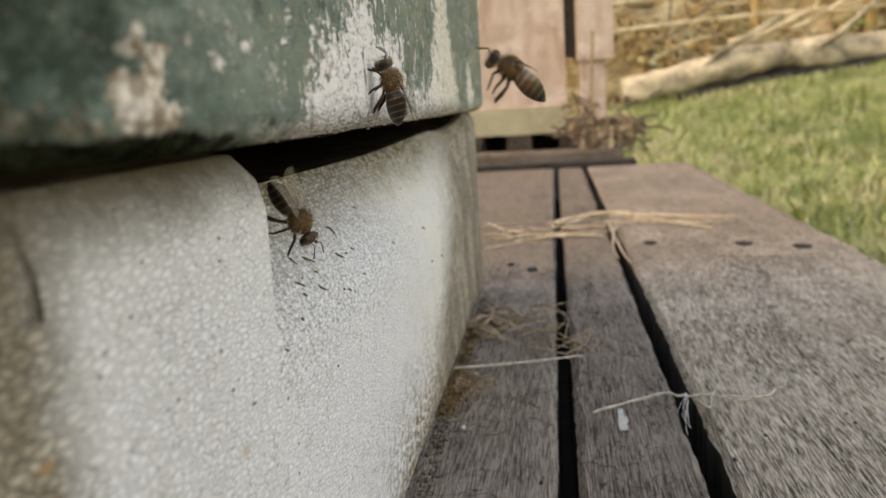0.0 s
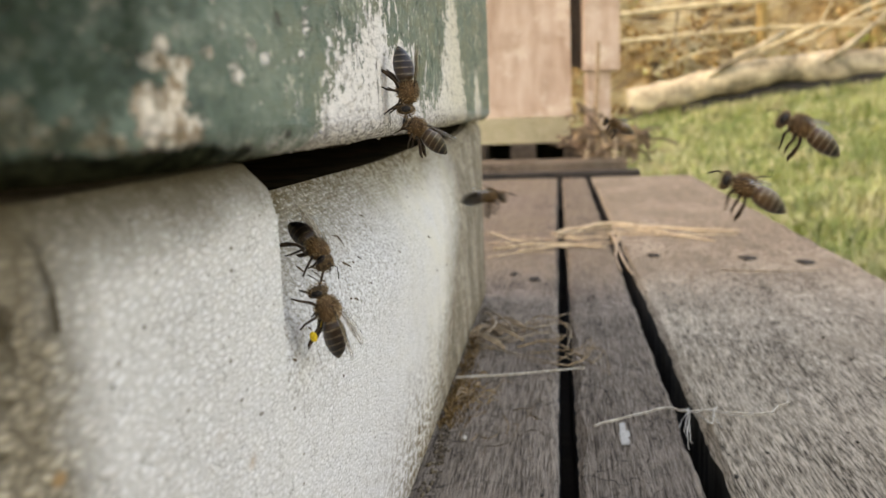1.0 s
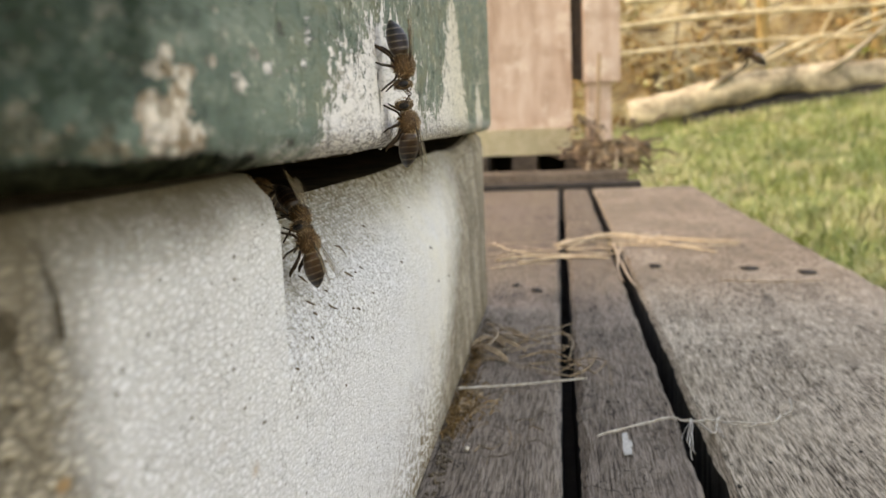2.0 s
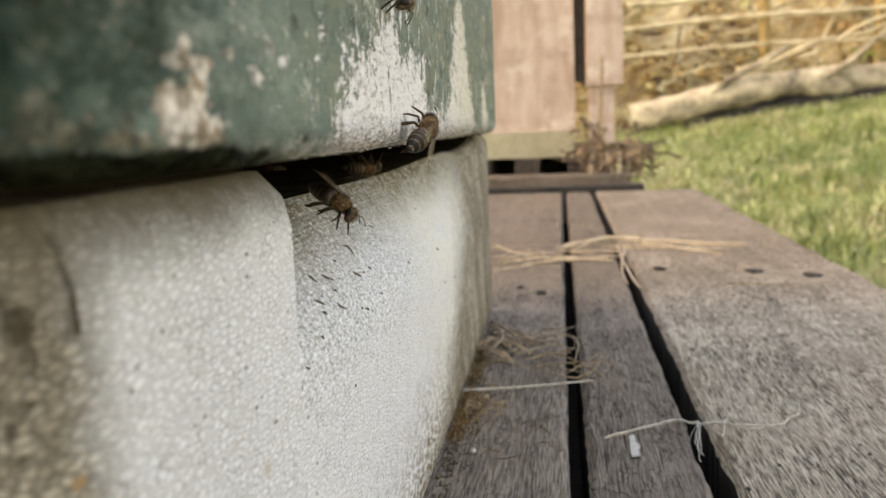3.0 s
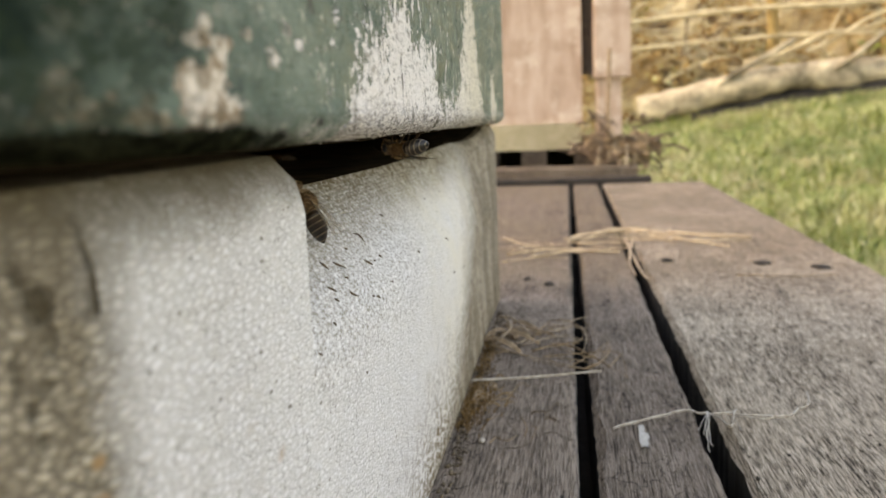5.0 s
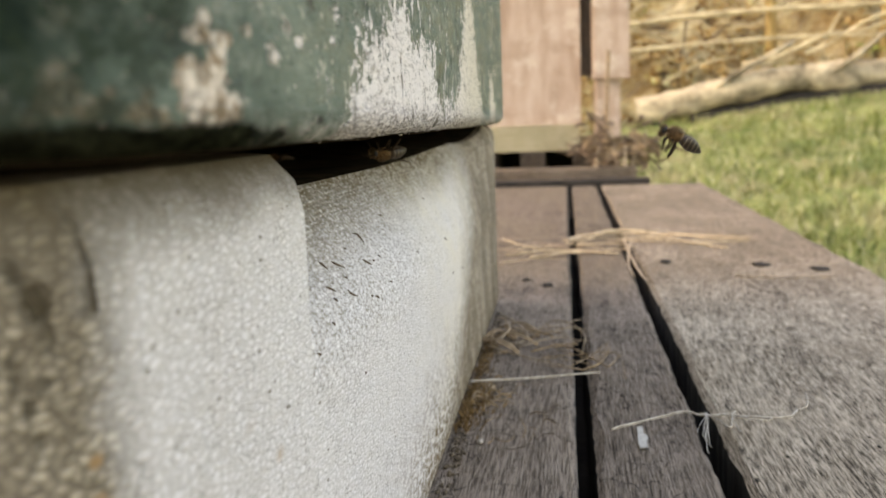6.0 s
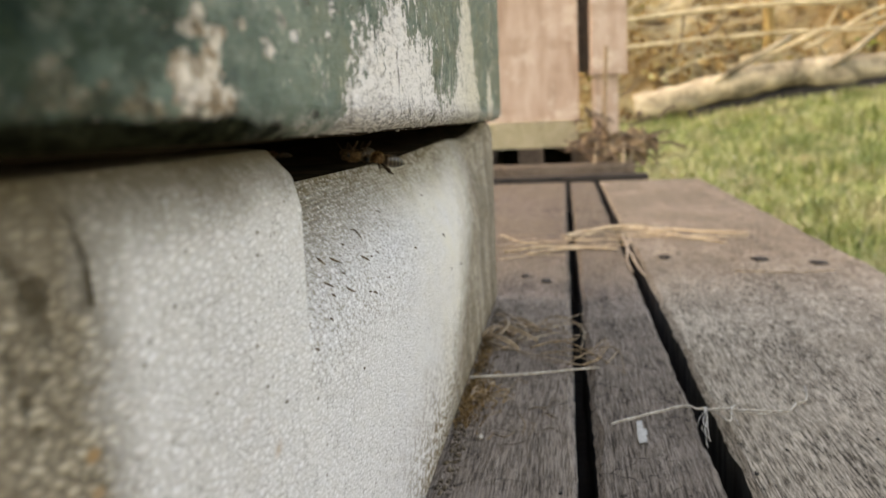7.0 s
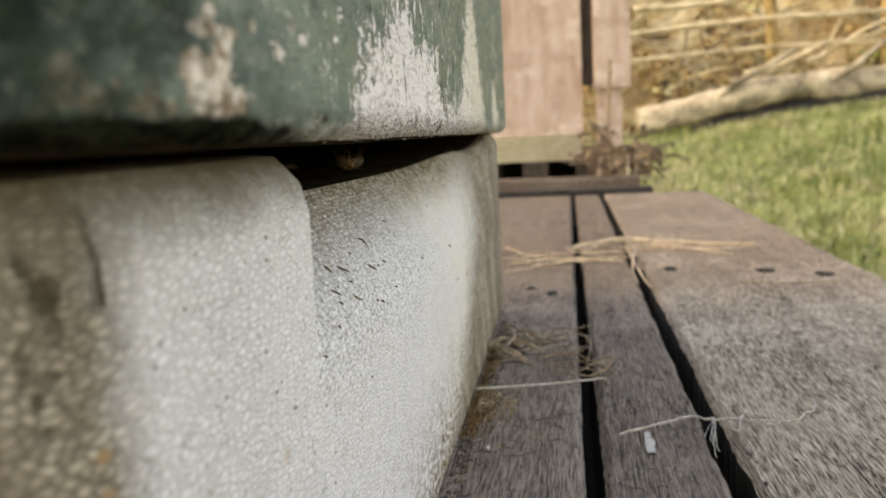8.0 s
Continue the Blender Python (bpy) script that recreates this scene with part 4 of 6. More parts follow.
def make_brood_box():
    """A green box with rounded uprights and a chamfered lower rim."""
    def outline(inset):
        r = 0.022
        pts = []
        for cx, cy, a0 in ((-0.031 - r, 0.479, 0), (-0.45, 0.479, 90), (-0.45, 0.050 + r, 180), (-0.031 - r, 0.050 + r, 270)):
            for i in range(9):
                a = radians(a0 + 90 * i / 8)
                pts.append((cx + (r - inset) * math.cos(a), cy + (r - inset) * math.sin(a)))
            if a0 == 270:
                pts += [(-0.031 - inset, 0.075 + 0.002 * i) for i in range(192)]
        return pts

    levels = [(0.012, 0.0), (0.0045, 0.0), (0.0026, 0.0003), (0.0010, 0.0012), (0.0002, 0.0024), (0.0, 0.0036)]
    levels += [(0.0, 0.006 + 0.004 * i) for i in range(8)] + [(0.0, 0.06), (0.0, 0.14), (0.0, 0.215), (0.004, 0.22)]
    box = thing("brood_box", (-0.2, 0.27, 0.096), "green painted hive box with flaking paint on the white floor", "beehive")

    def shell(name, span, label, underside=False, lid=False):
        bm = bmesh.new()
        v = []
        for inset, z in span:
            ring = []
            for x, y in outline(inset):
                yaw = -0.0107 * (y - 0.07)
                rough = 0.0006 * noise.noise((y * 160, z * 200, x * 160)) * (1.0 if 0.001 < z < 0.004 else 0.25)
                ragged = -0.0007 * abs(noise.noise((y * 330, 3, 1))) if z < 0.003 and y > 0.12 else 0.0
                ring.append(bm.verts.new((x + yaw + rough, y, 0.0958 - 0.0062 * (y - 0.11) + z + ragged)))
            v.append(ring)
        n = len(v[0])
        for a, b in zip(v, v[1:]):
            for q in range(n):
                bm.faces.new((a[q], a[(q + 1) % n], b[(q + 1) % n], b[q]))
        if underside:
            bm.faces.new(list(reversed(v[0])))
            # the underside above the slot is coloured dark too, as shade
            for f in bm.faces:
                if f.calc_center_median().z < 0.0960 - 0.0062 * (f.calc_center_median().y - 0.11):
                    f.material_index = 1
        if lid:
            bm.faces.new(v[-1])
        ob = part(name, bm, GREEN, box, label, at=(0.2, -0.27, -0.096), smooth=True)
        ob.data.materials.append(SLOT_SHADE)
        ob.data.set_sharp_from_angle(angle=radians(50))

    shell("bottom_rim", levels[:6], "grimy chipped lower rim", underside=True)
    shell("box_wall", levels[5:], "", lid=True)
    rnd = random.Random(63)
    bm = bmesh.new()
    for i in range(230):
        y = 0.118 + 0.125 * rnd.random() ** 1.2
        h = 0.0002 + 0.0024 * rnd.random() ** 1.6
        r = rnd.uniform(0.00012, 0.00042) * (1.5 if rnd.random() < 0.1 else 1.0)
        n = len(bm.verts)
        ball(bm, (0, 0, 0), (r, r * rnd.uniform(0.9, 2.2), r * rnd.uniform(0.7, 1.2)), 4, 6)
        inset = 0.0045 * max(0.0, 1 - h / 0.0030) ** 2
        bmesh.ops.translate(bm, vec=(-0.0312 - inset - 0.0107 * (y - 0.07), y, 0.0958 - 0.0062 * (y - 0.11) + h), verts=list(bm.verts)[n:])
    part("paint_blisters", bm, BLISTER, box, "crumbling pale paint blisters", at=(0.2, -0.27, -0.096), smooth=True)


make_brood_box()


# ---- the hives at the end of the stand ----
def make_far_hives():
    stand = thing("second_stand", (-0.1, 1.45, -0.4), "second weathered stand with dark gaps under its boards", "stand")
    o = Vector((-0.1, 1.45, -0.4))

    def across(x0, x1, y0, y1, z0, z1, seed, m, parent, name, origin):
        bm = bmesh.new()
        board(bm, -y1, -y0, x0, x1, z0, z1, 0.003, 0.002, 24, seed)
        bmesh.ops.rotate(bm, matrix=Matrix.Rotation(radians(-90), 3, "Z"), cent=(0, 0, 0), verts=bm.verts)
        for q in bm.verts:
            q.co = Vector((q.co.x, -q.co.y, q.co.z)) - origin if q.co.y < 0 else q.co - origin
        return part(name, bm, m, parent)

    across(-0.50, 0.115, 1.392, 1.43, -0.03, 0.000, 1, BEAM, stand, "plank", o)
    across(-0.50, 0.10, 1.44, 1.50, -0.03, 0.014, 2, BEAM_DRY, stand, "plank", o)
    # black strip added before the front plank, in place of the shaded joint
    across(-0.50, 0.112, 1.368, 1.3905, -0.090, 0.0015, 4, GAP_SHADE, stand, "runner", o)
    for x, w in ((-0.28, 0.165), (-0.058, 0.020), (0.03, 0.022)):
        bm = board(bmesh.new(), x - w, x + w, 1.505, 2.05, -0.03, 0.036, 0.002, 0.002, 8, int(x * 100))
        bmesh.ops.translate(bm, vec=-o, verts=bm.verts)
        part("bearer", bm, BEAM, stand)
    # black board added behind the openings to keep them dark
    bm = board(bmesh.new(), -0.44, 0.05, 1.72, 1.74, -0.40, 0.0365, 0.002, 0.002, 3, 3)
    bmesh.ops.translate(bm, vec=-o, verts=bm.verts)
    part("back_board", bm, GAP_SHADE, stand)
    for x in (-0.45, 0.06):
        for y in (1.36, 2.0):
            bm = board(bmesh.new(), x - 0.03, x + 0.03, y - 0.03, y + 0.03, ground_height(x, y) - 0.05, -0.031, 0.002, 0.001, 3, 2)
            bmesh.ops.translate(bm, vec=-o, verts=bm.verts)
            part("leg", bm, BEAM, stand)
    hive = thing("wooden_beehive", (-0.2, 1.78, 0.037), "pinkish weathered cedar beehive on a pale mossy floor board", "beehive")
    o2 = Vector((-0.2, 1.78, 0.037))
    for name, x1, y0, z0, z1, m, lab in (("floor_board", 0.018, 1.545, 0.037, 0.078, PALE, "pale mossy floor board"), ("hive_body", 0.021, 1.555, 0.0785, 0.30, CEDAR, ""), ("super", 0.021, 1.555, 0.3005, 0.45, CEDAR, "")):
        bm = board(bmesh.new(), -0.44, x1, y0, 2.02, z0, z1, 0.004, 0.001, 20, 5)
        bmesh.ops.translate(bm, vec=-o2, verts=bm.verts)
        part(name, bm, m, hive, lab)
    back = thing("narrow_beehive", (0.07, 1.6, -0.35), "narrow pale pink wooden hive beside a dark gap", "beehive")
    o3 = Vector((0.07, 1.6, -0.35))
    for name, x0, x1, y0, y1, z0, z1, m, lab in (
        ("hive_body", 0.0395, 0.0965, 1.525, 1.60, 0.148, 0.45, CEDAR, ""),
        ("leg", 0.043, 0.082, 1.535, 1.59, -0.36, 0.1475, CEDAR, ""),
        # made-up dark piece that gives the slit between the hives its shade
        ("corner_post", 0.0225, 0.039, 1.565, 1.60, 0.155, 0.45, BEAM, "dark filler added for the gap's shade"),
    ):
        bm = board(bmesh.new(), x0, x1, y0, y1, z0, z1, 0.003, 0.002, 8, 6)
        bmesh.ops.translate(bm, vec=-o3, verts=bm.verts)
        part(name, bm, m, back, lab)


make_far_hives()


def make_dead_plant():
    rnd = random.Random(12)
    plant = thing("dead_plant", (0.06, 1.47, 0.0), "dry brown dead weed standing at the end of the planks", "plant")
    bm = tube(bmesh.new(), curve_points([(-0.006, 0.03, 0.0), (-0.002, 0.03, 0.08), (0.003, 0.03, 0.19)], 5), [0.004] * 6 + [0.003] * 5, 6)
    part("stalk", bm, TAN, plant)
    for x, y, dx, h in ((0.012, 0.0, -0.010, 0.075), (0.034, 0.01, 0.012, 0.06), (-0.020, -0.01, 0.006, 0.05), (0.022, -0.02, 0.003, 0.045)):
        bm = tube(bmesh.new(), curve_points([(x, y, 0.0), (x + dx * 0.4, y, h * 0.5), (x + dx, y + 0.01, h)], 4), [0.0034] * 5 + [0.0022] * 4, 5)
        part("pale_stalk", bm, STRAW, plant, "bleached broken stalk")
    bm = bmesh.new()
    for i in range(90):
        a = Vector((rnd.uniform(-0.04, 0.075), rnd.uniform(-0.03, 0.06), rnd.uniform(0.014, 0.06) * (1 if rnd.random() < 0.7 else 1.4)))
        d = Vector((rnd.uniform(-1, 1), rnd.uniform(-0.6, 0.6), rnd.uniform(-0.4, 0.8))).normalized() * rnd.uniform(0.015, 0.05)
        tube(bm, [a, a + d * 0.5 + Vector((0, 0, rnd.uniform(-0.006, 0.006))), a + d], rnd.uniform(0.0008, 0.0028), 4)
    part("dry_leaves", bm, ROOT, plant, "curled brown dead leaves")
    bm = bmesh.new()
    for i in range(26):
        c = Vector((rnd.uniform(-0.035, 0.07), rnd.uniform(-0.02, 0.05), rnd.uniform(0.014, 0.055)))
        w = rnd.uniform(0.006, 0.014)
        rows = [[c + Vector((w * (u - 1), rnd.uniform(-0.004, 0.004), w * 0.8 * (v - 1) + 0.004 * math.sin(u * 2))) for u in range(3)] for v in range(3)]
        sheet(bm, rows)
    part("curled_leaf_litter", bm, TAN, plant, "pale curled leaves")


make_dead_plant()


# ---- straws and bits on the planks ----
def straw(name, points, r, m, label, group="loose straws on the planks", category="straw"):
    bm = bmesh.new()
    pts = curve_points(points, 5)
    tube(bm, pts, [r * (1 - 0.45 * i / len(pts)) for i in range(len(pts))], 6)
    return tagged(obj(name, bm, m, smooth=True), label, category, group)


def make_litter():
    z = 0.0018
    stem = thing("grass_stem", (0.037, 0.295, 0.0), "bleached pale grass stem lying across the plank gap", "stem")
    o = Vector((0.037, 0.295, 0.0))

    def bit(name, pts, r, m):
        wob = random.Random(len(pts) * 7)
        line = [p + Vector((wob.uniform(-1, 1), wob.uniform(-2, 2), wob.uniform(-0.5, 0.5))) * 0.0003 for p in curve_points([Vector(p) - o for p in pts], 3)]
        part(name, tube(bmesh.new(), line, [r * wob.uniform(0.75, 1.3) for _ in line], 5), m, stem, smooth=True)

    bit("stem", [(0.0079, 0.2851, z), (0.0172, 0.2929, z), (0.0253, 0.299, z), (0.0323, 0.3030, z), (0.0345, 0.3015, z), (0.0383, 0.299, z), (0.0446, 0.300, z), (0.0516, 0.298, z), (0.0615, 0.298, z), (0.0650, 0.3010, z), (0.0668, 0.3058, z), (0.0705, 0.3085, z), (0.0733, 0.3206, z + 0.001)], 0.0004, STEM)
    bit("side_stem", [(0.0365, 0.302, z), (0.0413, 0.2956, z), (0.0427, 0.2878, z), (0.0448, 0.2930, z), (0.0456, 0.2990, z), (0.0478, 0.3045, z)], 0.00032, STEM)
    bit("side_stem", [(0.0478, 0.3045, z), (0.0462, 0.3005, z), (0.052, 0.2945, z), (0.058, 0.2965, z)], 0.00024, STEM)
    for x, y, dx, dy in ((0.0382, 0.2989, -0.0039, -0.0175), (0.0379, 0.2969, -0.0041, -0.0296), (0.0377, 0.2989, -0.0024, -0.0265), (0.0380, 0.2980, -0.0048, -0.0125), (0.0376, 0.2985, -0.0030, -0.0215), (0.0383, 0.2975, -0.0022, -0.0160), (0.0445, 0.293, 0.0018, -0.006), (0.0455, 0.2985, 0.0014, 0.006)):
        bit("tassel", [(x, y, z + 0.0012), (x + dx * 0.6, y + dy * 0.5, z), (x + dx, y + dy, z - 0.001)], 0.0001, FLUFF)
    bm = bmesh.new()
    rows = [[(-0.0010 * a - 0.0002, b, 0.0002), (0.0013 * c, b, 0.0003 + 0.0002 * a)] for a, b, c in ((1.0, -0.0095, 0.85), (1.1, -0.0030, 0.9), (1.0, -0.0028, 1.35), (0.9, 0.0015, 1.3), (0.7, 0.0018, 0.6), (0.6, 0.0092, 0.7))]
    for a, b in ((rows, 0.0), ([list(reversed(r)) for r in rows], 0.0004)):
        sheet(bm, [[(x, y, h + b) for x, y, h in r] for r in a])
    tagged(obj("paper_scrap", bm, FLUFF, at=(0.0164, 0.2815, 0.0003)), "small white scrap lying on a plank", "scrap")
    bm = bmesh.new()
    ball(bm, (0, 0, 0), (0.0009, 0.0018, 0.0007), 5, 7)
    tagged(obj("pale_chip", bm, STEM, at=(-0.0318, 0.277, 0.0007), smooth=True), "tiny pale wood chip on a plank", "chip")
    straw("straw", [(-0.0405, 0.334, 0.003), (-0.0208, 0.342, z), (0.0, 0.3485, z), (0.0065, 0.350, z)], 0.0006, STEM, "long bleached straw leaning on the hive floor")
    clump = [
        [(-0.038, 0.437, 0.004), (-0.031, 0.425, 0.006), (-0.0224, 0.402, 0.004), (-0.027, 0.393, 0.002)],
        [(-0.0385, 0.392, 0.002), (-0.0342, 0.3794, 0.004), (-0.0221, 0.369, 0.003), (0.0, 0.354, z), (0.0065, 0.351, z)],
        [(-0.036, 0.398, 0.007), (-0.037, 0.388, 0.004), (-0.030, 0.377, 0.002)],
        [(-0.034, 0.418, 0.008), (-0.030, 0.400, 0.007), (-0.0375, 0.386, 0.003)],
        [(-0.03, 0.412, 0.003), (-0.014, 0.407, 0.004), (-0.003, 0.4153, 0.004), (0.002, 0.403, 0.004), (0.0004, 0.375, 0.003)],
        [(-0.024, 0.392, z), (-0.011, 0.398, 0.004), (0.003, 0.393, 0.003)],
        [(-0.016, 0.372, z), (-0.002, 0.372, 0.003), (0.0136, 0.3693, 0.004), (0.0154, 0.341, z)],
        [(0.0, 0.3535, z), (0.007, 0.360, 0.003), (0.0115, 0.380, 0.004)],
        [(-0.020, 0.382, z), (-0.006, 0.386, 0.003), (0.010, 0.357, z)],
        [(-0.036, 0.428, 0.002), (-0.028, 0.411, 0.005), (-0.023, 0.415, 0.003)],
    ]
    clump += [
        [(-0.0039, 0.3598, z), (0.0043, 0.3719, 0.003), (0.0108, 0.3835, 0.005), (0.0055, 0.3607, z)],
        [(0.0056, 0.3643, 0.002), (0.0110, 0.352, 0.0025), (0.0158, 0.3409, z)],
        [(0.0092, 0.3564, z), (0.0122, 0.364, 0.002), (0.0152, 0.3727, 0.003)],
        [(-0.021, 0.4007, 0.003), (-0.0125, 0.4196, 0.006), (-0.0034, 0.4151, 0.006), (0.0008, 0.4033, 0.004), (-0.0011, 0.3924, 0.003), (-0.0062, 0.387, z)],
        [(-0.0292, 0.3151, 0.001), (-0.0259, 0.3184, 0.002), (-0.0229, 0.3297, 0.003), (-0.0197, 0.3297, 0.002)],
        [(-0.0207, 0.2952, z), (-0.0186, 0.2851, z), (-0.0191, 0.2794, 0.001)],
    ]
    fr = random.Random(77)
    for _ in range(26):
        a = Vector((fr.uniform(-0.038, 0.004), fr.uniform(0.352, 0.43), fr.uniform(0.0012, 0.005)))
        d = Vector((fr.uniform(-1, 1), fr.uniform(-1, 1), 0)).normalized() * fr.uniform(0.004, 0.014)
        e = Vector((-d.y, d.x, 0)) * fr.uniform(-0.6, 0.6)
        if a.x + 2 * d.x < -0.0395 or a.x - d.x < -0.0395:
            continue
        clump.append([a - d, a + e * 0.5, a + d + e * 0.4, a + d * 1.6])
    for k, pts in enumerate(clump):
        straw("straw", pts, fr.uniform(0.00025, 0.00055) if k < 10 else fr.uniform(0.00018, 0.00035) if k < 16 else fr.uniform(0.00012, 0.00028), fr.choice((STRAW, TAN, TAN)), "curled dry straw heaped at the hive's foot")
    far = [
        [(-0.0539, 0.6765, z), (-0.0283, 0.7041, 0.003), (-0.0014, 0.6778, z), (0.0297, 0.6662, z)],
        [(-0.001, 0.7217, z), (0.0185, 0.7545, 0.003), (0.0476, 0.7612, 0.004), (0.0819, 0.7056, z), (0.1049, 0.6691, z)],
        [(0.0467, 0.7486, 0.003), (0.0898, 0.7444, z), (0.132, 0.7257, z)],
        [(0.0368, 0.7144, 0.003), (0.0375, 0.6419, 0.001), (0.0385, 0.5748, 0.001), (0.040, 0.5398, z)],
        [(-0.055, 0.742, z), (-0.037, 0.690, 0.003), (-0.01, 0.664, z), (0.0036, 0.652, z)],
        [(-0.047, 0.6516, z), (-0.02, 0.662, 0.003), (0.0072, 0.664, z), (0.036, 0.672, z)],
        [(-0.02, 0.69, z), (0.01, 0.70, 0.003), (0.0408, 0.694, z)],
        [(-0.005, 0.72, z), (0.0046, 0.7385, 0.003), (0.0396, 0.7432, 0.005), (0.0704, 0.7495, z), (0.10, 0.73, z), (0.1279, 0.712, z)],
        [(0.005, 0.71, z), (0.025, 0.735, 0.006), (0.05, 0.742, 0.004), (0.07, 0.705, z)],
        [(0.0408, 0.6947, 0.003), (0.037, 0.66, 0.002), (0.034, 0.61, 0.0), (0.0348, 0.5725, -0.001)],
        [(0.05, 0.735, z), (0.085, 0.705, z), (0.125, 0.700, z)],
        [(-0.03, 0.64, z), (0.0, 0.66, z), (0.03, 0.652, z)],
        [(0.09, 0.555, z), (0.12, 0.548, z), (0.145, 0.55, z)],
    ]
    fw = random.Random(19)
    for _ in range(26):
        x, y, n = fw.uniform(-0.05, 0.10), fw.gauss(0.70, 0.035), fw.uniform(0.01, 0.035)
        a = fw.gauss(0.0, 0.5)
        far.append([(x - n * math.cos(a), y - n * math.sin(a), z), (x, y + fw.uniform(-0.008, 0.008), z + 0.001), (x + n * math.cos(a), y + n * math.sin(a), z)])
    for k, pts in enumerate(far):
        straw("straw", pts, 0.0006 + 0.0004 * (k % 2) if k < 13 else fw.uniform(0.0003, 0.0006), GOLD if k % 3 else STRAW, "golden dry straw strewn across the planks")
    for x, y, rz in ((-0.031, 0.415, 20), (-0.027, 0.398, 80), (-0.035, 0.40, 140), (-0.024, 0.42, 45), (-0.033, 0.388, 60)):
        bm = bmesh.new()
        rows = []
        for i in range(7):
            u = i / 6
            wd = (0.0011 + 0.00002 * (rz % 70)) * math.sin(math.pi * min(1, u + 0.12)) + 0.0003
            rows.append([Vector((wd * q, 0.019 * (u - 0.5), 0.0016 + (0.0034 + 0.00002 * rz) * math.sin(2.6 * u) - 0.0012 * abs(q))) for q in (-1, 0, 1)])
        sheet(bm, rows)
        ob = tagged(obj("leaf", bm, TAN, at=(x, y, 0.0), smooth=True), "curled tan dead leaf among the straw", "leaf", "dead leaves at the hive")
        ob.rotation_euler = (0, 0, radians(rz))
    rf = random.Random(41)
    for _ in range(12):
        x, y = rf.uniform(-0.036, -0.006), rf.uniform(0.245, 0.325)
        pts = [(x, y, 0.0009)]
        for _k in range(4):
            pts.append((pts[-1][0] + rf.uniform(-0.001, 0.0045), pts[-1][1] + rf.uniform(-0.006, 0.006), 0.0006 + rf.uniform(0, 0.0012)))
        if pts[-1][0] < -0.0045:
            straw("root_fibre", pts, rf.uniform(0.00012, 0.00024), rf.choice((ROOT, TAN)), "thin dark root fibre on a weathered plank", "root fibres on the planks", "root")
    for _ in range(38):
        x, y, a = -0.0390 + 0.013 * rf.random() ** 1.4, rf.gauss(0.318, 0.009), rf.uniform(0, 3.14)
        n = rf.uniform(0.0015, 0.0035)
        u = Vector((abs(math.cos(a)) * n, math.sin(a) * n, 0.0))
        p = Vector((x, y, 0.0012))
        straw("straw", [p, p + u + Vector((0, 0, rf.uniform(0.0004, 0.002))), p + 2 * u], rf.uniform(0.00014, 0.0003), rf.choice((TAN, STRAW, MOSS)), "short ochre straw scrap in the moss at the hive")
    rnd = random.Random(21)
    bm = bmesh.new()
    for i in range(600):
        y = 0.285 + 0.125 * rnd.random() if i > 240 else rnd.gauss(0.318, 0.012)
        x = -0.0405 + abs(rnd.gauss(0, 0.0022 if i > 240 else 0.0045))
        a, h = rnd.uniform(0, 6.28), rnd.uniform(0.0008, 0.003)
        p = Vector((x, y, 0.0))
        tube(bm, [p, p + Vector((math.cos(a) * h * 0.6, math.sin(a) * h * 0.6, h))], 0.00018, 3, False)
    tagged(obj("moss", bm, MOSS), "orange-brown moss along the foot of the hive", "moss", kind="stuff")
    bm = bmesh.new()
    for i in range(520):
        x, y = -0.0402 + abs(rnd.gauss(0, 0.0028)), rnd.uniform(0.19, 0.47)
        s = rnd.uniform(0.0002, 0.0007) * (1.5 if rnd.random() < 0.12 else 1)
        ball(bm, (x, y, s * 0.4), (s, s * rnd.uniform(0.8, 2.6), s * 0.7), 3, 5)
    tagged(obj("foot_soil", bm, CRUMB), "brown soil crumbs lying along the hive's foot", "soil", kind="stuff")
    bm = bmesh.new()
    for i in range(170):
        x = rnd.uniform(-0.04, 0.17)
        y = rnd.uniform(0.2, 0.75)
        if -0.004 < x < 0.002 or 0.033 < x < 0.040:
            continue
        s = rnd.uniform(0.0002, 0.0007)
        ball(bm, (x, y, s * 0.4), (s, s * rnd.uniform(0.8, 2.4), s * 0.6), 3, 5)
    tagged(obj("grit", bm, DIRT), "dark soil crumbs scattered on the planks", "grit", kind="stuff")
    for x, y, s in ((-0.0165, 0.542, 0.0045), (0.1139, 0.604, 0.006), (0.1442, 0.585, 0.006), (0.058, 0.621, 0.005), (-0.0294, 0.5595, 0.003)):
        bm = bmesh.new()
        ball(bm, (0, 0, 0), (s * 0.75, s * 1.3, 0.0012), 7, 14)
        for v in bm.verts:
            v.co.x += 0.7 * s * noise.noise(v.co * 500)
        tagged(obj("dirt_fleck", bm, DIRT, at=(x, y, 0.0004), smooth=True), "dark crumb of soil stuck on a plank", "dirt", "soil crumbs")


make_litter()


def slope_x(y, z):
    """Where the entrance slope stands at a height."""
    low = 0.0644 - 0.05 * max(0.0, min(y, 0.30) - 0.128) - 0.006
    u = (z - low) / (0.0857 - 0.012 * (y - 0.19) - low)
    s = u * u * 1.25 if u < 0.4 else 0.2 + (u - 0.4) * 0.8 / 0.6
    return FRONT - 0.017 * s * recess(y)


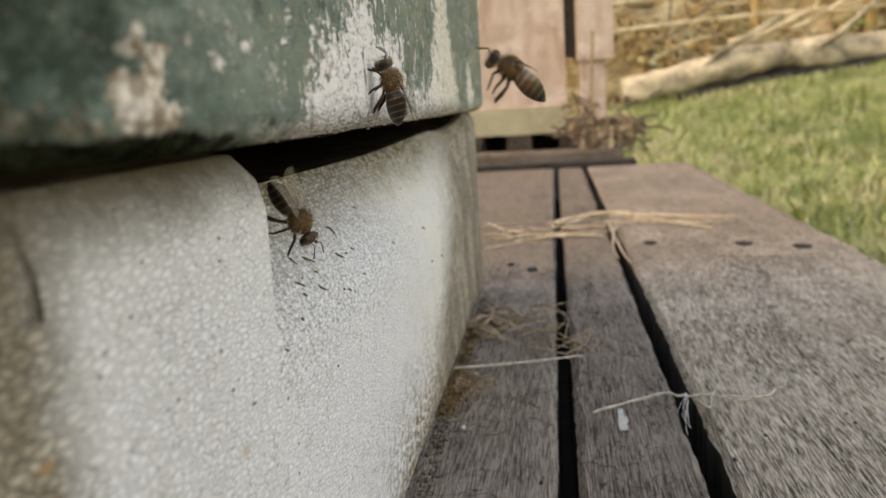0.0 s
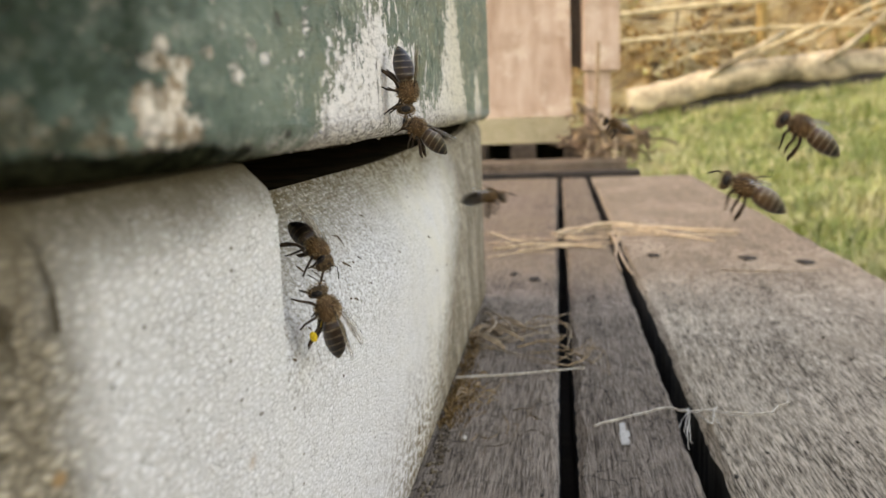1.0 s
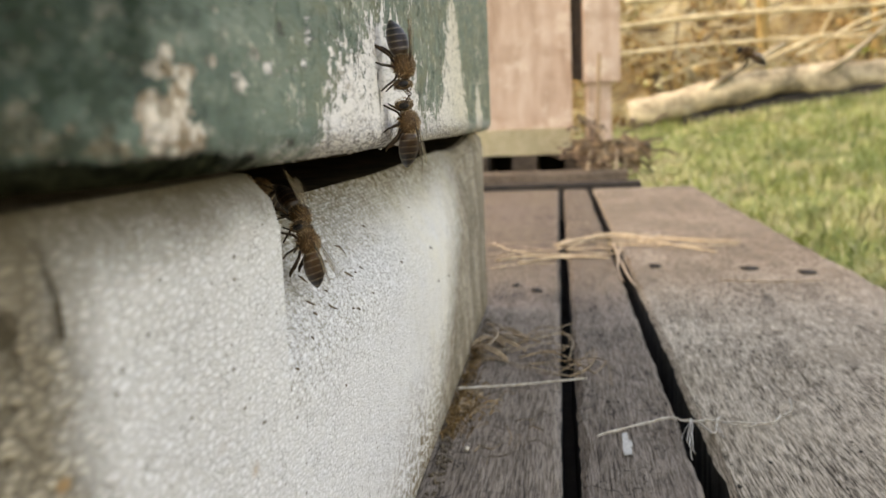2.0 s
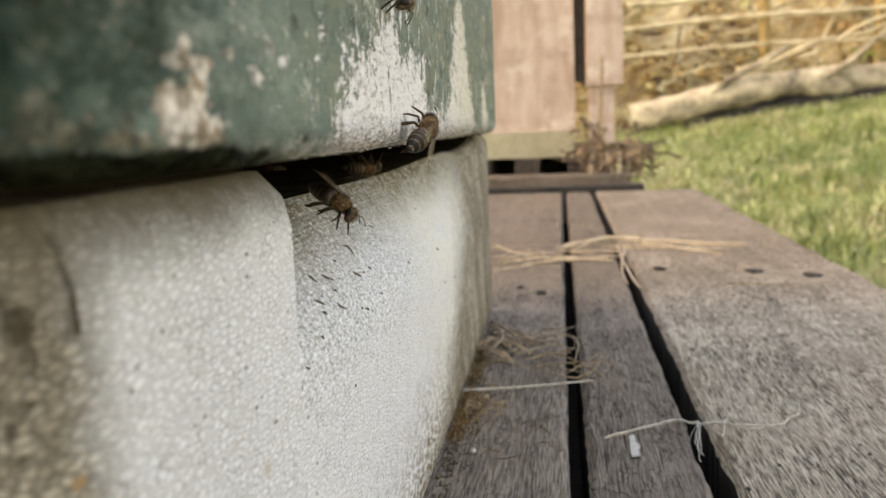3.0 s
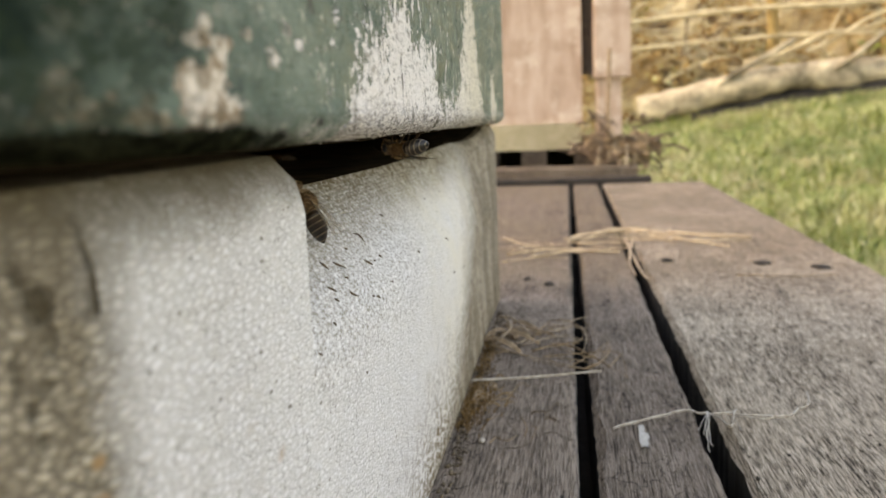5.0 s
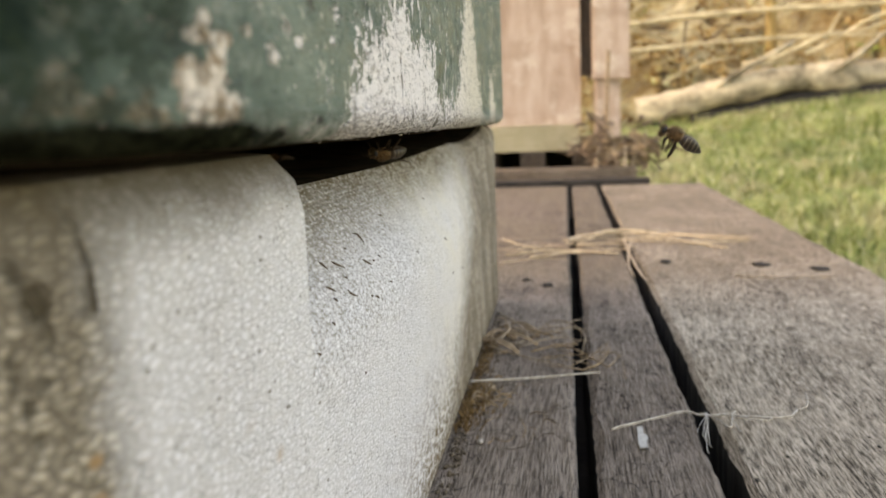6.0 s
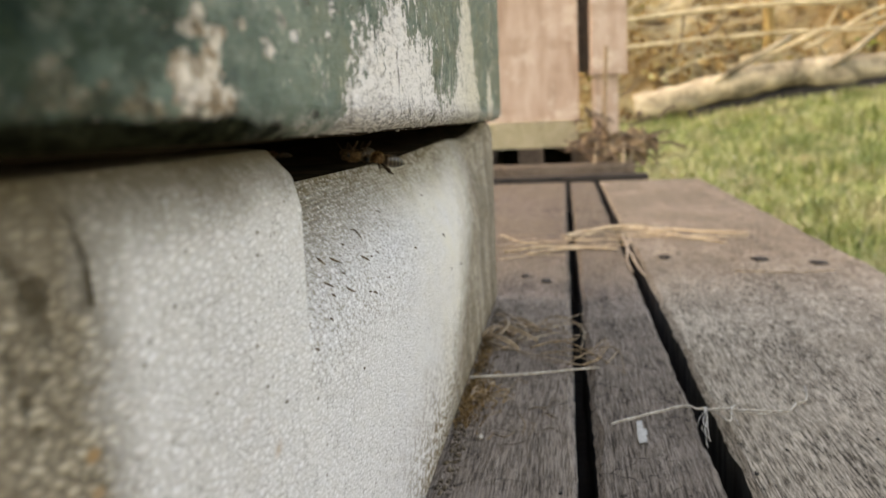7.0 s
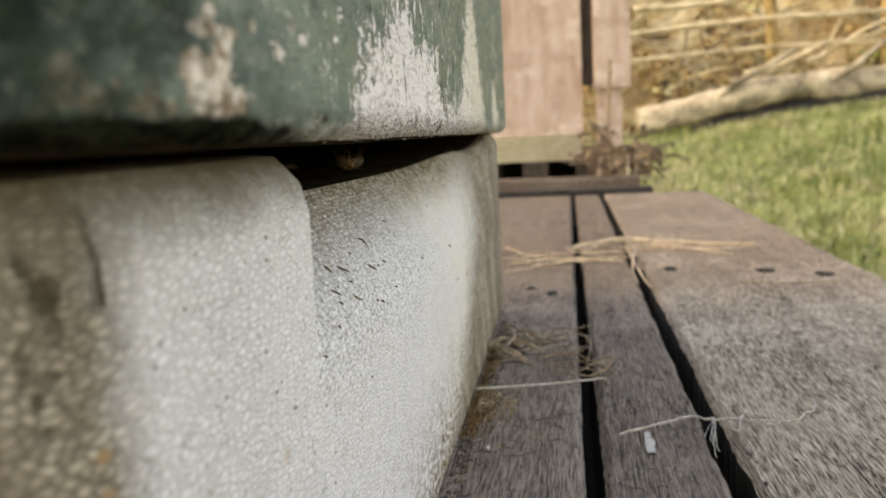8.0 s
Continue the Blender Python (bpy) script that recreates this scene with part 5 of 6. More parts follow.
def make_droppings():
    """Brown flecks stuck to the sloped landing of the entrance."""
    rnd = random.Random(31)
    spots = [(0.1973, 0.0736, 1.9), (0.1636, 0.0730, 1.2), (0.1716, 0.0719, 1.4), (0.1904, 0.0694, 1.4), (0.1578, 0.0698, 1.0), (0.1676, 0.0672, 1.1), (0.2024, 0.0688, 0.5), (0.1830, 0.0634, 0.5), (0.2302, 0.0748, 0.6), (0.2940, 0.0604, 0.9), (0.2969, 0.0730, 0.7), (0.2419, 0.0638, 0.6), (0.2961, 0.0493, 0.7), (0.3238, 0.0464, 0.7), (0.1720, 0.0512, 0.7), (0.1633, 0.0534, 0.5), (0.1362, 0.0531, 1.2), (0.1324, 0.0430, 0.6)]
    for y, z, n in spots + [(rnd.uniform(0.135, 0.20), rnd.uniform(0.062, 0.079), rnd.uniform(0.25, 0.6)) for _ in range(9)]:
        x = slope_x(y, z) + 0.0002
        bm = bmesh.new()
        h = n * 0.0006
        a = Vector((-0.0006 * n * (z > 0.06), -h * rnd.uniform(-0.4, 2.0), h))
        bend = Vector((0.0002, rnd.uniform(-1.2, 1.2) * h, rnd.uniform(-0.3, 0.3) * h))
        tube(bm, [a, a * 0.4 + bend, bend * 0.6 - a * 0.4, -a], [0.00008, 0.00020, 0.00015, 0.00006], 5)
        tagged(obj("dropping", bm, ROOT, at=(x, y, z)), "brown fleck stuck to the entrance slope", "dropping", "flecks on the entrance")


make_droppings()

# ---- bees ----
MM = 0.001
SHIFT = 2.0


def mm(*p):
    return Vector((p[0], p[1] + SHIFT, p[2])) * MM


def wing_mesh(name, length, width, sign):
    bm = bmesh.new()
    prof = [(0.0, 0.10, 0.10), (0.12, 0.30, 0.12), (0.35, 0.62, 0.10), (0.6, 0.85, 0.08), (0.8, 0.88, 0.10), (0.93, 0.66, 0.22), (1.0, 0.40, 0.40)]
    rows = [[Vector((sign * (-width * a), -length * t, 0.02 * math.sin(t * 3) * length)) * MM for a in (back, (back - lead) / 2 * 0.3, -lead * 0.2)] for t, back, lead in prof]
    sheet(bm, rows)
    return bm


def vein_mesh(length, width, sign):
    bm = bmesh.new()
    for a, b in ((0.02, 0.25), (-0.15, -0.35), (-0.3, -0.7)):
        pts = [Vector((sign * width * (a + (b - a) * t), -length * t * 0.92, 0.02 * math.sin(t * 3) * length + 0.01)) * MM for t in (0, 0.3, 0.6, 1.0)]
        tube(bm, pts, 0.00004, 4, False)
    return bm


def make_bee():
    rnd = random.Random(2)
    bee = thing("bee", (0, 0, 0), "brown banded honey bee worker with clear wings", "bee", "bees at the hive")
    thorax = part("thorax", ball(bmesh.new(), mm(0, 0, 0), (2.0 * MM, 2.2 * MM, 1.85 * MM), 8, 12), THORAX, bee, smooth=True)
    bm = bmesh.new()
    for i in range(1400):
        d = Vector((rnd.gauss(0, 1), rnd.gauss(0, 1), rnd.gauss(0.25, 1))).normalized()
        p = mm(0, 0, 0) + Vector((d.x * 1.95, d.y * 2.15, d.z * 1.8)) * MM
        q = p + (d + Vector((rnd.uniform(-0.5, 0.5), rnd.uniform(-0.9, 0.3), rnd.uniform(-0.4, 0.4)))).normalized() * rnd.uniform(0.3, 0.8) * MM
        side = d.orthogonal().normalized() * 0.045 * MM
        bm.faces.new([bm.verts.new(v) for v in (p - side, p + side, q)])
    for i in range(520):
        d = Vector((rnd.gauss(0, 1), rnd.gauss(0.1, 0.7), rnd.gauss(0.2, 1))).normalized()
        p = mm(0, 3.3, -0.55) + Vector((d.x * 1.5, d.y * 0.95, d.z * 1.5)) * MM
        q = p + d * rnd.uniform(0.25, 0.55) * MM
        side = d.orthogonal().normalized() * 0.035 * MM
        bm.faces.new([bm.verts.new(v) for v in (p - side, p + side, q)])
    part("fur", bm, FUR, thorax, "golden brown fur")
    head = part("head", ball(bmesh.new(), mm(0, 3.05, -0.55), (1.6 * MM, 0.95 * MM, 1.7 * MM), 8, 12), FACE, bee, smooth=True)
    for s in (-1, 1):
        part("eye", ball(bmesh.new(), mm(s * 1.36, 3.02, -0.40), (0.36 * MM, 0.56 * MM, 0.98 * MM), 6, 10), EYE_BLACK, head, "glossy black compound eye", smooth=True)
        part("antenna", tube(bmesh.new(), [mm(s * 0.4, 3.9, -0.1), mm(s * 0.85, 4.7, 0.5), mm(s * 1.2, 5.6, -0.1), mm(s * 1.35, 6.3, -0.7)], [0.09 * MM, 0.08 * MM, 0.1 * MM, 0.08 * MM], 5), CHITIN, head, smooth=True)
    bm = bmesh.new()
    rows = []
    prof = [(-1.3, 0.7), (-1.8, 1.25), (-2.4, 1.72), (-3.1, 2.0), (-3.12, 1.92), (-4.2, 2.18), (-4.22, 2.1), (-5.3, 2.08), (-5.32, 1.98), (-6.3, 1.68), (-6.32, 1.58), (-7.1, 1.18), (-7.12, 1.08), (-7.7, 0.62), (-8.0, 0.12)]
    for y, r in prof:
        z = -0.25 - 0.035 * (y + 2) ** 2 * 0.6
        rows.append([mm(r * 0.93 * math.cos(a), y, z + r * 0.86 * math.sin(a)) for a in (2 * math.pi * k / 14 for k in range(15))])
    sheet(bm, rows)
    bmesh.ops.remove_doubles(bm, verts=bm.verts, dist=0.00001)
    part("abdomen", bm, ABDOMEN, bee, "dark abdomen with pale bands", smooth=True)
    legs = (
        [(1.1, 1.2, -1.2), (2.0, 2.1, -1.5), (2.4, 3.0, -3.1), (2.5, 3.7, -4.15)],
        [(1.2, 0.0, -1.5), (2.6, -0.2, -1.5), (3.2, -0.6, -3.2), (3.4, -1.2, -4.15)],
        [(1.1, -1.0, -1.5), (2.3, -1.9, -1.7), (2.7, -3.2, -2.9), (2.8, -3.9, -3.8), (2.8, -4.6, -4.15)],
    )
    for k, line in enumerate(legs):
        radii = [0.26, 0.24, 0.19, 0.11] if k < 2 else [0.28, 0.27, 0.40, 0.34, 0.1]
        for s in (-1, 1):
            hip = mm(s * line[0][0], line[0][1], line[0][2])
            part("leg", tube(bmesh.new(), [mm(s * x, y, z) - hip for x, y, z in line], [r * MM for r in radii], 6), CHITIN, bee, at=hip, smooth=True)
    for s in (-1, 1):
        for length, width, y in ((9.0, 3.0, 0.7), (6.3, 2.4, -0.3)):
            w = part("wing", wing_mesh("wing", length, width, s), WING, bee, "clear brownish wing", mm(s * 1.35, y, 1.25))
            part("vein", vein_mesh(length, width, s), CHITIN, w)
            w.visible_shadow = False
    return bee


def wing_pose(w, spread, flap):
    side = 1 if w["hinge"][0] > 0 else -1
    turn = 10 + 62 * spread if w["hinge"][1] > 0.0022 else 7 + 78 * spread
    return Matrix.Translation(w["hinge"]) @ Euler((radians(-7), 0, 0)).to_matrix().to_4x4() @ Euler((0, radians(-side * flap), radians(side * turn))).to_matrix().to_4x4()


def leg_pose(leg, hang):
    """A leg spread on its footing, or hanging down in flight."""
    side = 1 if leg["hinge"][0] > 0 else -1
    y = leg["hinge"][1]
    pitch = 48 if y < 0.0015 else (20 if y < 0.0025 else -45)
    return Matrix.Translation(leg["hinge"]) @ Euler((radians(hang * pitch), radians(hang * side * 35), 0)).to_matrix().to_4x4()


first_bee = make_bee()
for w in first_bee.children:
    if w.name.startswith(("wing", "leg")):
        w["hinge"] = [c for c in w.location]
BEES = [first_bee] + [copy_thing(first_bee, Matrix.Identity(4)) for _ in range(13)]
for b in BEES:
    for w in b.children:
        if w.name.startswith("wing"):
            w.matrix_basis = wing_pose(w, 0.0, 4)
for k in (2, 11):
    tagged(BEES[k], "honey bee worker carrying yellow pollen on its hind legs")
    for s in (-1, 1):
        part("pollen_load", ball(bmesh.new(), mm(s * 2.85, -2.9, -2.7), (0.55 * MM, 0.85 * MM, 0.6 * MM), 6, 8), POLLEN, BEES[k], "lump of yellow pollen", smooth=True)


def bee_flight(k, start, end, rows):
    """Keys a bee's way, with its wings spread and beating from start to end."""
    walk(BEES[k], [(t, pose(x, y, z, rx, ry, rz)) for t, x, y, z, rx, ry, rz in rows])
    if start < 0:
        return
    for leg in BEES[k].children:
        if leg.name.startswith("leg"):
            on = 1.0 if start < 0.15 else 0.0
            keys = [(0.0, leg_pose(leg, on))] + ([] if on else [(start - 0.1, leg_pose(leg, 0.0)), (start, leg_pose(leg, 1.0))])
            walk(leg, keys + [(end, leg_pose(leg, 1.0)), (end + 0.1, leg_pose(leg, 0.0)), (8.0, leg_pose(leg, 0.0))])
    for w in BEES[k].children:
        if not w.name.startswith("wing"):
            continue
        beat = [(0.0, wing_pose(w, 0.0 if start > 0.15 else 1.0, 4))]
        if start > 0.15:
            beat.append((start - 0.1, wing_pose(w, 0.0, 4)))
        n = int(round((end - start) * FPS))
        for i in range(n + 1):
            t = start + i / FPS
            if t > beat[-1][0] + 0.01:
                beat.append((t, wing_pose(w, 1.0, 34 if i % 2 else -22)))
        beat.append((end + 0.1, wing_pose(w, 0.25, 4)))
        beat.append((8.0, wing_pose(w, 0.05, 4)))
        walk(w, beat)


def motions():
    bee_flight(0, -1.0, -1.0, [
        (0, -0.0280, 0.1679, 0.1017, 78, -4, 91),
        (0.3, -0.0280, 0.1675, 0.1027, 85, -35, 91),
        (0.4, -0.0280, 0.1677, 0.1037, 89, -62, 91),
        (0.5, -0.0280, 0.1677, 0.1045, -91, -85, -89),
        (0.65, -0.0281, 0.1697, 0.1047, -90, -50, -89),
        (0.8, -0.0281, 0.1725, 0.1047, -90, -20, -89),
        (1, -0.0281, 0.1694, 0.1057, -88, -0, -89),
        (1.5, -0.0281, 0.1685, 0.1069, -78, 6, -89),
        (1.7, -0.0280, 0.1665, 0.1073, -80, 4, -89),
        (2.3, -0.0280, 0.1611, 0.1182, -85, -0, -89),
        (2.8, -0.0279, 0.1578, 0.1241, -85, -0, -89),
        (3, -0.0279, 0.1570, 0.1240, -85, -0, -89),
        (3.3, -0.0279, 0.1570, 0.1161, -85, -0, -89),
        (3.5, -0.0279, 0.1526, 0.1096, -84, -0, -89),
        (4, -0.0278, 0.1475, 0.1042, -77, 4, -89),
        (4.2, -0.0278, 0.1459, 0.0999, -80, 4, -89),
        (4.3, -0.0278, 0.1471, 0.0976, -100, -2, -89),
        (4.4, -0.0270, 0.1442, 0.0953, -125, 0, -90),
        (4.5, -0.0300, 0.1561, 0.0937, 174, 0, -153),
        (4.7, -0.0340, 0.1784, 0.0927, 180, 0, -141),
        (5.3, -0.0450, 0.2344, 0.0903, 180, 0, -96),
        (5.8, -0.0520, 0.2684, 0.0884, 180, -0, -60),
        (6, -0.0550, 0.2703, 0.0883, 180, -0, -49),
        (6.5, -0.0600, 0.2637, 0.0872, 180, -0, -45),
        (7, -0.0630, 0.2698, 0.0871, 180, -0, -37),
        (7.5, -0.0600, 0.2516, 0.0887, 180, -0, -18),
        (8, -0.0660, 0.2661, 0.0885, 180, -0, -18),
    ])
    bee_flight(1, 3.1, 3.3, [
        (0, -0.0426, 0.1485, 0.0836, -65, 15, -113),
        (0.1, -0.0428, 0.1500, 0.0832, -62, 6, -113),
        (0.2, -0.0437, 0.1566, 0.0809, -43, -28, -112),
        (0.5, -0.0445, 0.1584, 0.0803, -31, -48, -141),
        (0.7, -0.0448, 0.1603, 0.0807, -39, -42, -130),
        (0.8, -0.0431, 0.1554, 0.0801, -41, -32, -116),
        (1, -0.0427, 0.1531, 0.0795, -39, -27, -111),
        (1.2, -0.0433, 0.1533, 0.0803, -45, -24, -108),
        (1.5, -0.0460, 0.1586, 0.0824, -45, -35, -120),
        (1.7, -0.0475, 0.1595, 0.0846, -49, -28, -112),
        (2.3, -0.0486, 0.1723, 0.0860, -52, -20, -105),
        (2.8, -0.0485, 0.1813, 0.0860, -41, -16, -102),
        (3, -0.0463, 0.1767, 0.0863, -35, -16, -102),
        (3.1, -0.0384, 0.1863, 0.0782, 13, -0, -86),
        (3.2, 0.0799, 0.2822, 0.0374, 23, -0, -109),
        (3.3, 0.2511, 0.3588, 0.0017, 31, -0, -124),
        (8, 0.2511, 0.3588, 0.0017, 31, -0, -124),
    ])
    bee_flight(2, 0.2, 0.7, [
        (0, 0.3971, 0.4497, 0.1017, 41, 0, 56),
        (0.2, 0.3971, 0.4497, 0.1017, 41, 0, 56),
        (0.3, 0.1850, 0.3548, 0.0969, 35, 0, 70),
        (0.4, 0.0701, 0.2506, 0.0975, 31, 0, 83),
        (0.5, 0.0090, 0.1659, 0.0987, 17, 0, 88),
        (0.6, -0.0241, 0.1685, 0.0894, 39, -0, 105),
        (0.7, -0.0315, 0.1510, 0.0798, 53, -0, 104),
        (0.8, -0.0370, 0.1411, 0.0690, 70, -4, 90),
        (0.9, -0.0370, 0.1445, 0.0671, 74, -4, 90),
        (1, -0.0370, 0.1415, 0.0686, 74, -4, 90),
        (1.1, -0.0370, 0.1335, 0.0739, 80, 0, 90),
        (1.2, -0.0370, 0.1311, 0.0759, 85, 0, 90),
        (1.3, -0.0448, 0.1514, 0.0738, 50, 0, 90),
        (1.5, -0.0471, 0.1552, 0.0770, 55, 0, 90),
        (1.7, -0.0509, 0.1621, 0.0824, 55, 0, 90),
        (2.3, -0.0700, 0.2179, 0.0886, 6, 0, 90),
        (2.8, -0.1000, 0.3123, 0.0860, 0, 0, 90),
        (8, -0.1000, 0.3123, 0.0860, 0, 0, 90),
    ])
    bee_flight(3, 0.8, 1.4, [
        (0, 0.2166, 0.2733, 0.0761, 40, 0, 56),
        (0.8, 0.2166, 0.2733, 0.0761, 40, 0, 56),
        (0.9, 0.0883, 0.2006, 0.0837, 34, 0, 72),
        (1, 0.0312, 0.1656, 0.0848, 27, 0, 77),
        (1.1, 0.0153, 0.1830, 0.0776, 38, 0, 89),
        (1.2, -0.0041, 0.1779, 0.0730, 38, -0, 94),
        (1.3, -0.0228, 0.1656, 0.0693, 38, -0, 99),
        (1.4, -0.0278, 0.1496, 0.0714, 43, -0, 101),
        (1.5, -0.0370, 0.1512, 0.0680, 66, -4, 90),
        (1.6, -0.0370, 0.1427, 0.0720, 80, -2, 90),
        (1.7, -0.0370, 0.1374, 0.0752, 84, 0, 90),
        (2.2, -0.0499, 0.1747, 0.0810, 55, 0, 90),
        (2.5, -0.0650, 0.2282, 0.0865, 17, 0, 90),
        (2.8, -0.1100, 0.3746, 0.0830, 0, 0, 90),
        (8, -0.1100, 0.3746, 0.0830, 0, 0, 90),
    ])
    bee_flight(4, 0.6, 1.7, [
        (0, 0.2226, 0.3281, 0.1515, 44, 0, 72),
        (0.6, 0.2226, 0.3281, 0.1515, 44, 0, 72),
        (0.7, 0.1040, 0.2261, 0.1237, 40, 0, 78),
        (0.8, 0.0593, 0.2010, 0.1146, 37, 0, 85),
        (0.9, 0.0477, 0.1941, 0.1094, 40, 0, 88),
        (1, 0.0410, 0.1690, 0.0942, 33, 0, 76),
        (1.1, 0.0439, 0.1840, 0.0842, 44, 0, 82),
        (1.2, 0.0423, 0.1842, 0.0838, 39, 0, 82),
        (1.3, 0.0208, 0.1883, 0.0888, 39, -0, 90),
        (1.4, -0.0056, 0.1996, 0.0924, 33, -0, 99),
        (1.5, -0.0124, 0.2457, 0.1435, 23, -0, 105),
        (1.7, 0.0370, 0.5406, 0.3577, 22, -0, 105),
        (8, 0.0370, 0.5406, 0.3577, 22, -0, 105),
    ])
    bee_flight(5, 0.4, 0.9, [
        (0, 0.1196, 0.2173, 0.0683, 37, 0, 64),
        (0.4, 0.1196, 0.2173, 0.0683, 37, 0, 64),
        (0.5, 0.0639, 0.1989, 0.0772, 35, 0, 77),
        (0.6, 0.0431, 0.1934, 0.0716, 39, 0, 80),
        (0.7, 0.0215, 0.1882, 0.0820, 34, 0, 89),
        (0.8, -0.0004, 0.1903, 0.0940, 33, -0, 98),
        (0.9, -0.0176, 0.1793, 0.0886, 48, -0, 103),
        (1, -0.0283, 0.1916, 0.0957, 35, -0, 91),
        (1.1, -0.0279, 0.1539, 0.0953, 105, -0, 91),
        (1.2, -0.0280, 0.1590, 0.0954, 85, -0, 91),
        (1.3, -0.0280, 0.1623, 0.0973, 80, -0, 91),
        (1.5, -0.0281, 0.1711, 0.1000, 78, -0, 91),
        (1.7, -0.0281, 0.1682, 0.0998, 80, -0, 91),
        (2.3, -0.0281, 0.1700, 0.0968, 100, -0, 91),
        (2.8, -0.0281, 0.1727, 0.0972, 103, 60, 91),
        (3, -0.0281, 0.1744, 0.0976, 103, 62, 91),
        (3.1, -0.0281, 0.1711, 0.0970, 102, 45, 91),
        (3.2, -0.0280, 0.1626, 0.0957, 115, 10, 91),
        (3.3, -0.0450, 0.2502, 0.0901, 57, -11, 97),
        (3.5, -0.0750, 0.3921, 0.0824, 6, -2, 114),
        (4.5, -0.1200, 0.5322, 0.0730, 0, -0, 114),
        (8, -0.1200, 0.5322, 0.0730, 0, -0, 114),
    ])
    bee_flight(6, -1.0, -1.0, [
        (0, -0.1100, 0.4752, 0.0681, 180, -0, 135),
        (2.8, -0.0750, 0.3131, 0.0842, 180, -0, 135),
        (3, -0.0570, 0.2540, 0.0879, 180, -0, 139),
        (3.1, -0.0530, 0.2380, 0.0883, 180, -0, 139),
        (3.2, -0.0460, 0.2216, 0.0897, 157, -0, 139),
        (3.3, -0.0278, 0.1454, 0.0949, 125, 25, 91),
        (3.4, -0.0279, 0.1509, 0.0958, 120, 15, 91),
        (3.5, -0.0279, 0.1530, 0.0968, 116, 10, 91),
        (3.8, -0.0278, 0.1486, 0.0956, 116, 8, 91),
        (4, -0.0278, 0.1432, 0.0950, 120, 8, 91),
        (4.2, -0.0277, 0.1368, 0.0941, 125, -0, 91),
        (4.3, -0.0400, 0.1976, 0.0911, 47, -20, 108),
        (4.4, -0.0470, 0.2193, 0.0900, 6, -7, 128),
        (4.5, -0.0580, 0.2484, 0.0880, 0, -0, 129),
        (5.8, -0.1000, 0.3959, 0.0802, 0, -0, 127),
        (8, -0.1000, 0.3959, 0.0802, 0, -0, 127),
    ])
    bee_flight(7, 1.0, 1.2, [
        (0, -0.0900, 0.4349, 0.0702, 0, -0, -69),
        (0.5, -0.0650, 0.3208, 0.0805, 0, -0, -63),
        (0.6, -0.0514, 0.2694, 0.0831, -44, 12, -81),
        (0.8, -0.0503, 0.2767, 0.0815, -41, 16, -78),
        (0.9, -0.0499, 0.2738, 0.0810, -39, 24, -72),
        (1, -0.0215, 0.2486, 0.0771, 4, -0, -93),
        (1.1, 0.0776, 0.3375, 0.0502, 12, -0, -109),
        (1.2, 0.2848, 0.4023, 0.0211, 18, -0, -128),
        (8, 0.2848, 0.4023, 0.0211, 18, -0, -128),
    ])
    bee_flight(8, 0.0, 2.5, [
        (0, -0.0057, 0.1602, 0.1031, 39, -0, 94),
        (0.1, 0.0019, 0.2004, 0.0983, 39, -0, 99),
        (0.2, 0.0101, 0.2000, 0.0927, 39, -0, 95),
        (0.3, 0.0337, 0.1971, 0.0877, 33, 0, 87),
        (0.4, 0.0513, 0.2339, 0.0796, 33, 0, 83),
        (0.5, 0.0481, 0.2855, 0.0784, 35, 0, 87),
        (0.6, 0.0431, 0.3167, 0.0786, 34, 0, 89),
        (0.7, 0.0460, 0.3568, 0.0806, 24, 0, 90),
        (0.8, 0.0331, 0.3586, 0.0869, 24, -0, 92),
        (1, 0.0209, 0.3597, 0.0916, 23, -0, 94),
        (1.2, 0.0313, 0.3584, 0.0864, 28, -0, 92),
        (1.4, 0.0158, 0.3391, 0.0865, 28, -0, 95),
        (1.5, 0.0414, 0.3362, 0.0780, 34, 0, 90),
        (1.6, 0.0412, 0.3363, 0.0781, 34, 0, 90),
        (1.7, 0.0361, 0.3576, 0.0872, 34, -0, 92),
        (2.1, 0.1067, 0.3832, 0.1379, 27, 0, 85),
        (2.5, 0.2733, 0.5184, 0.2248, 33, 0, 78),
        (8, 0.2733, 0.5184, 0.2248, 33, 0, 78),
    ])
    bee_flight(9, 0.0, 0.4, [
        (0, -0.1432, 0.1650, -0.1065, -28, -0, -91),
        (0.1, -0.0562, 0.1232, 0.0137, -24, -0, -92),
        (0.2, -0.0152, 0.2144, 0.0509, -30, -0, -103),
        (0.3, 0.0772, 0.2464, 0.0674, 21, -0, -112),
        (0.4, 0.1896, 0.2941, 0.0925, 22, -0, -128),
        (8, 0.1896, 0.2941, 0.0925, 22, -0, -128),
    ])
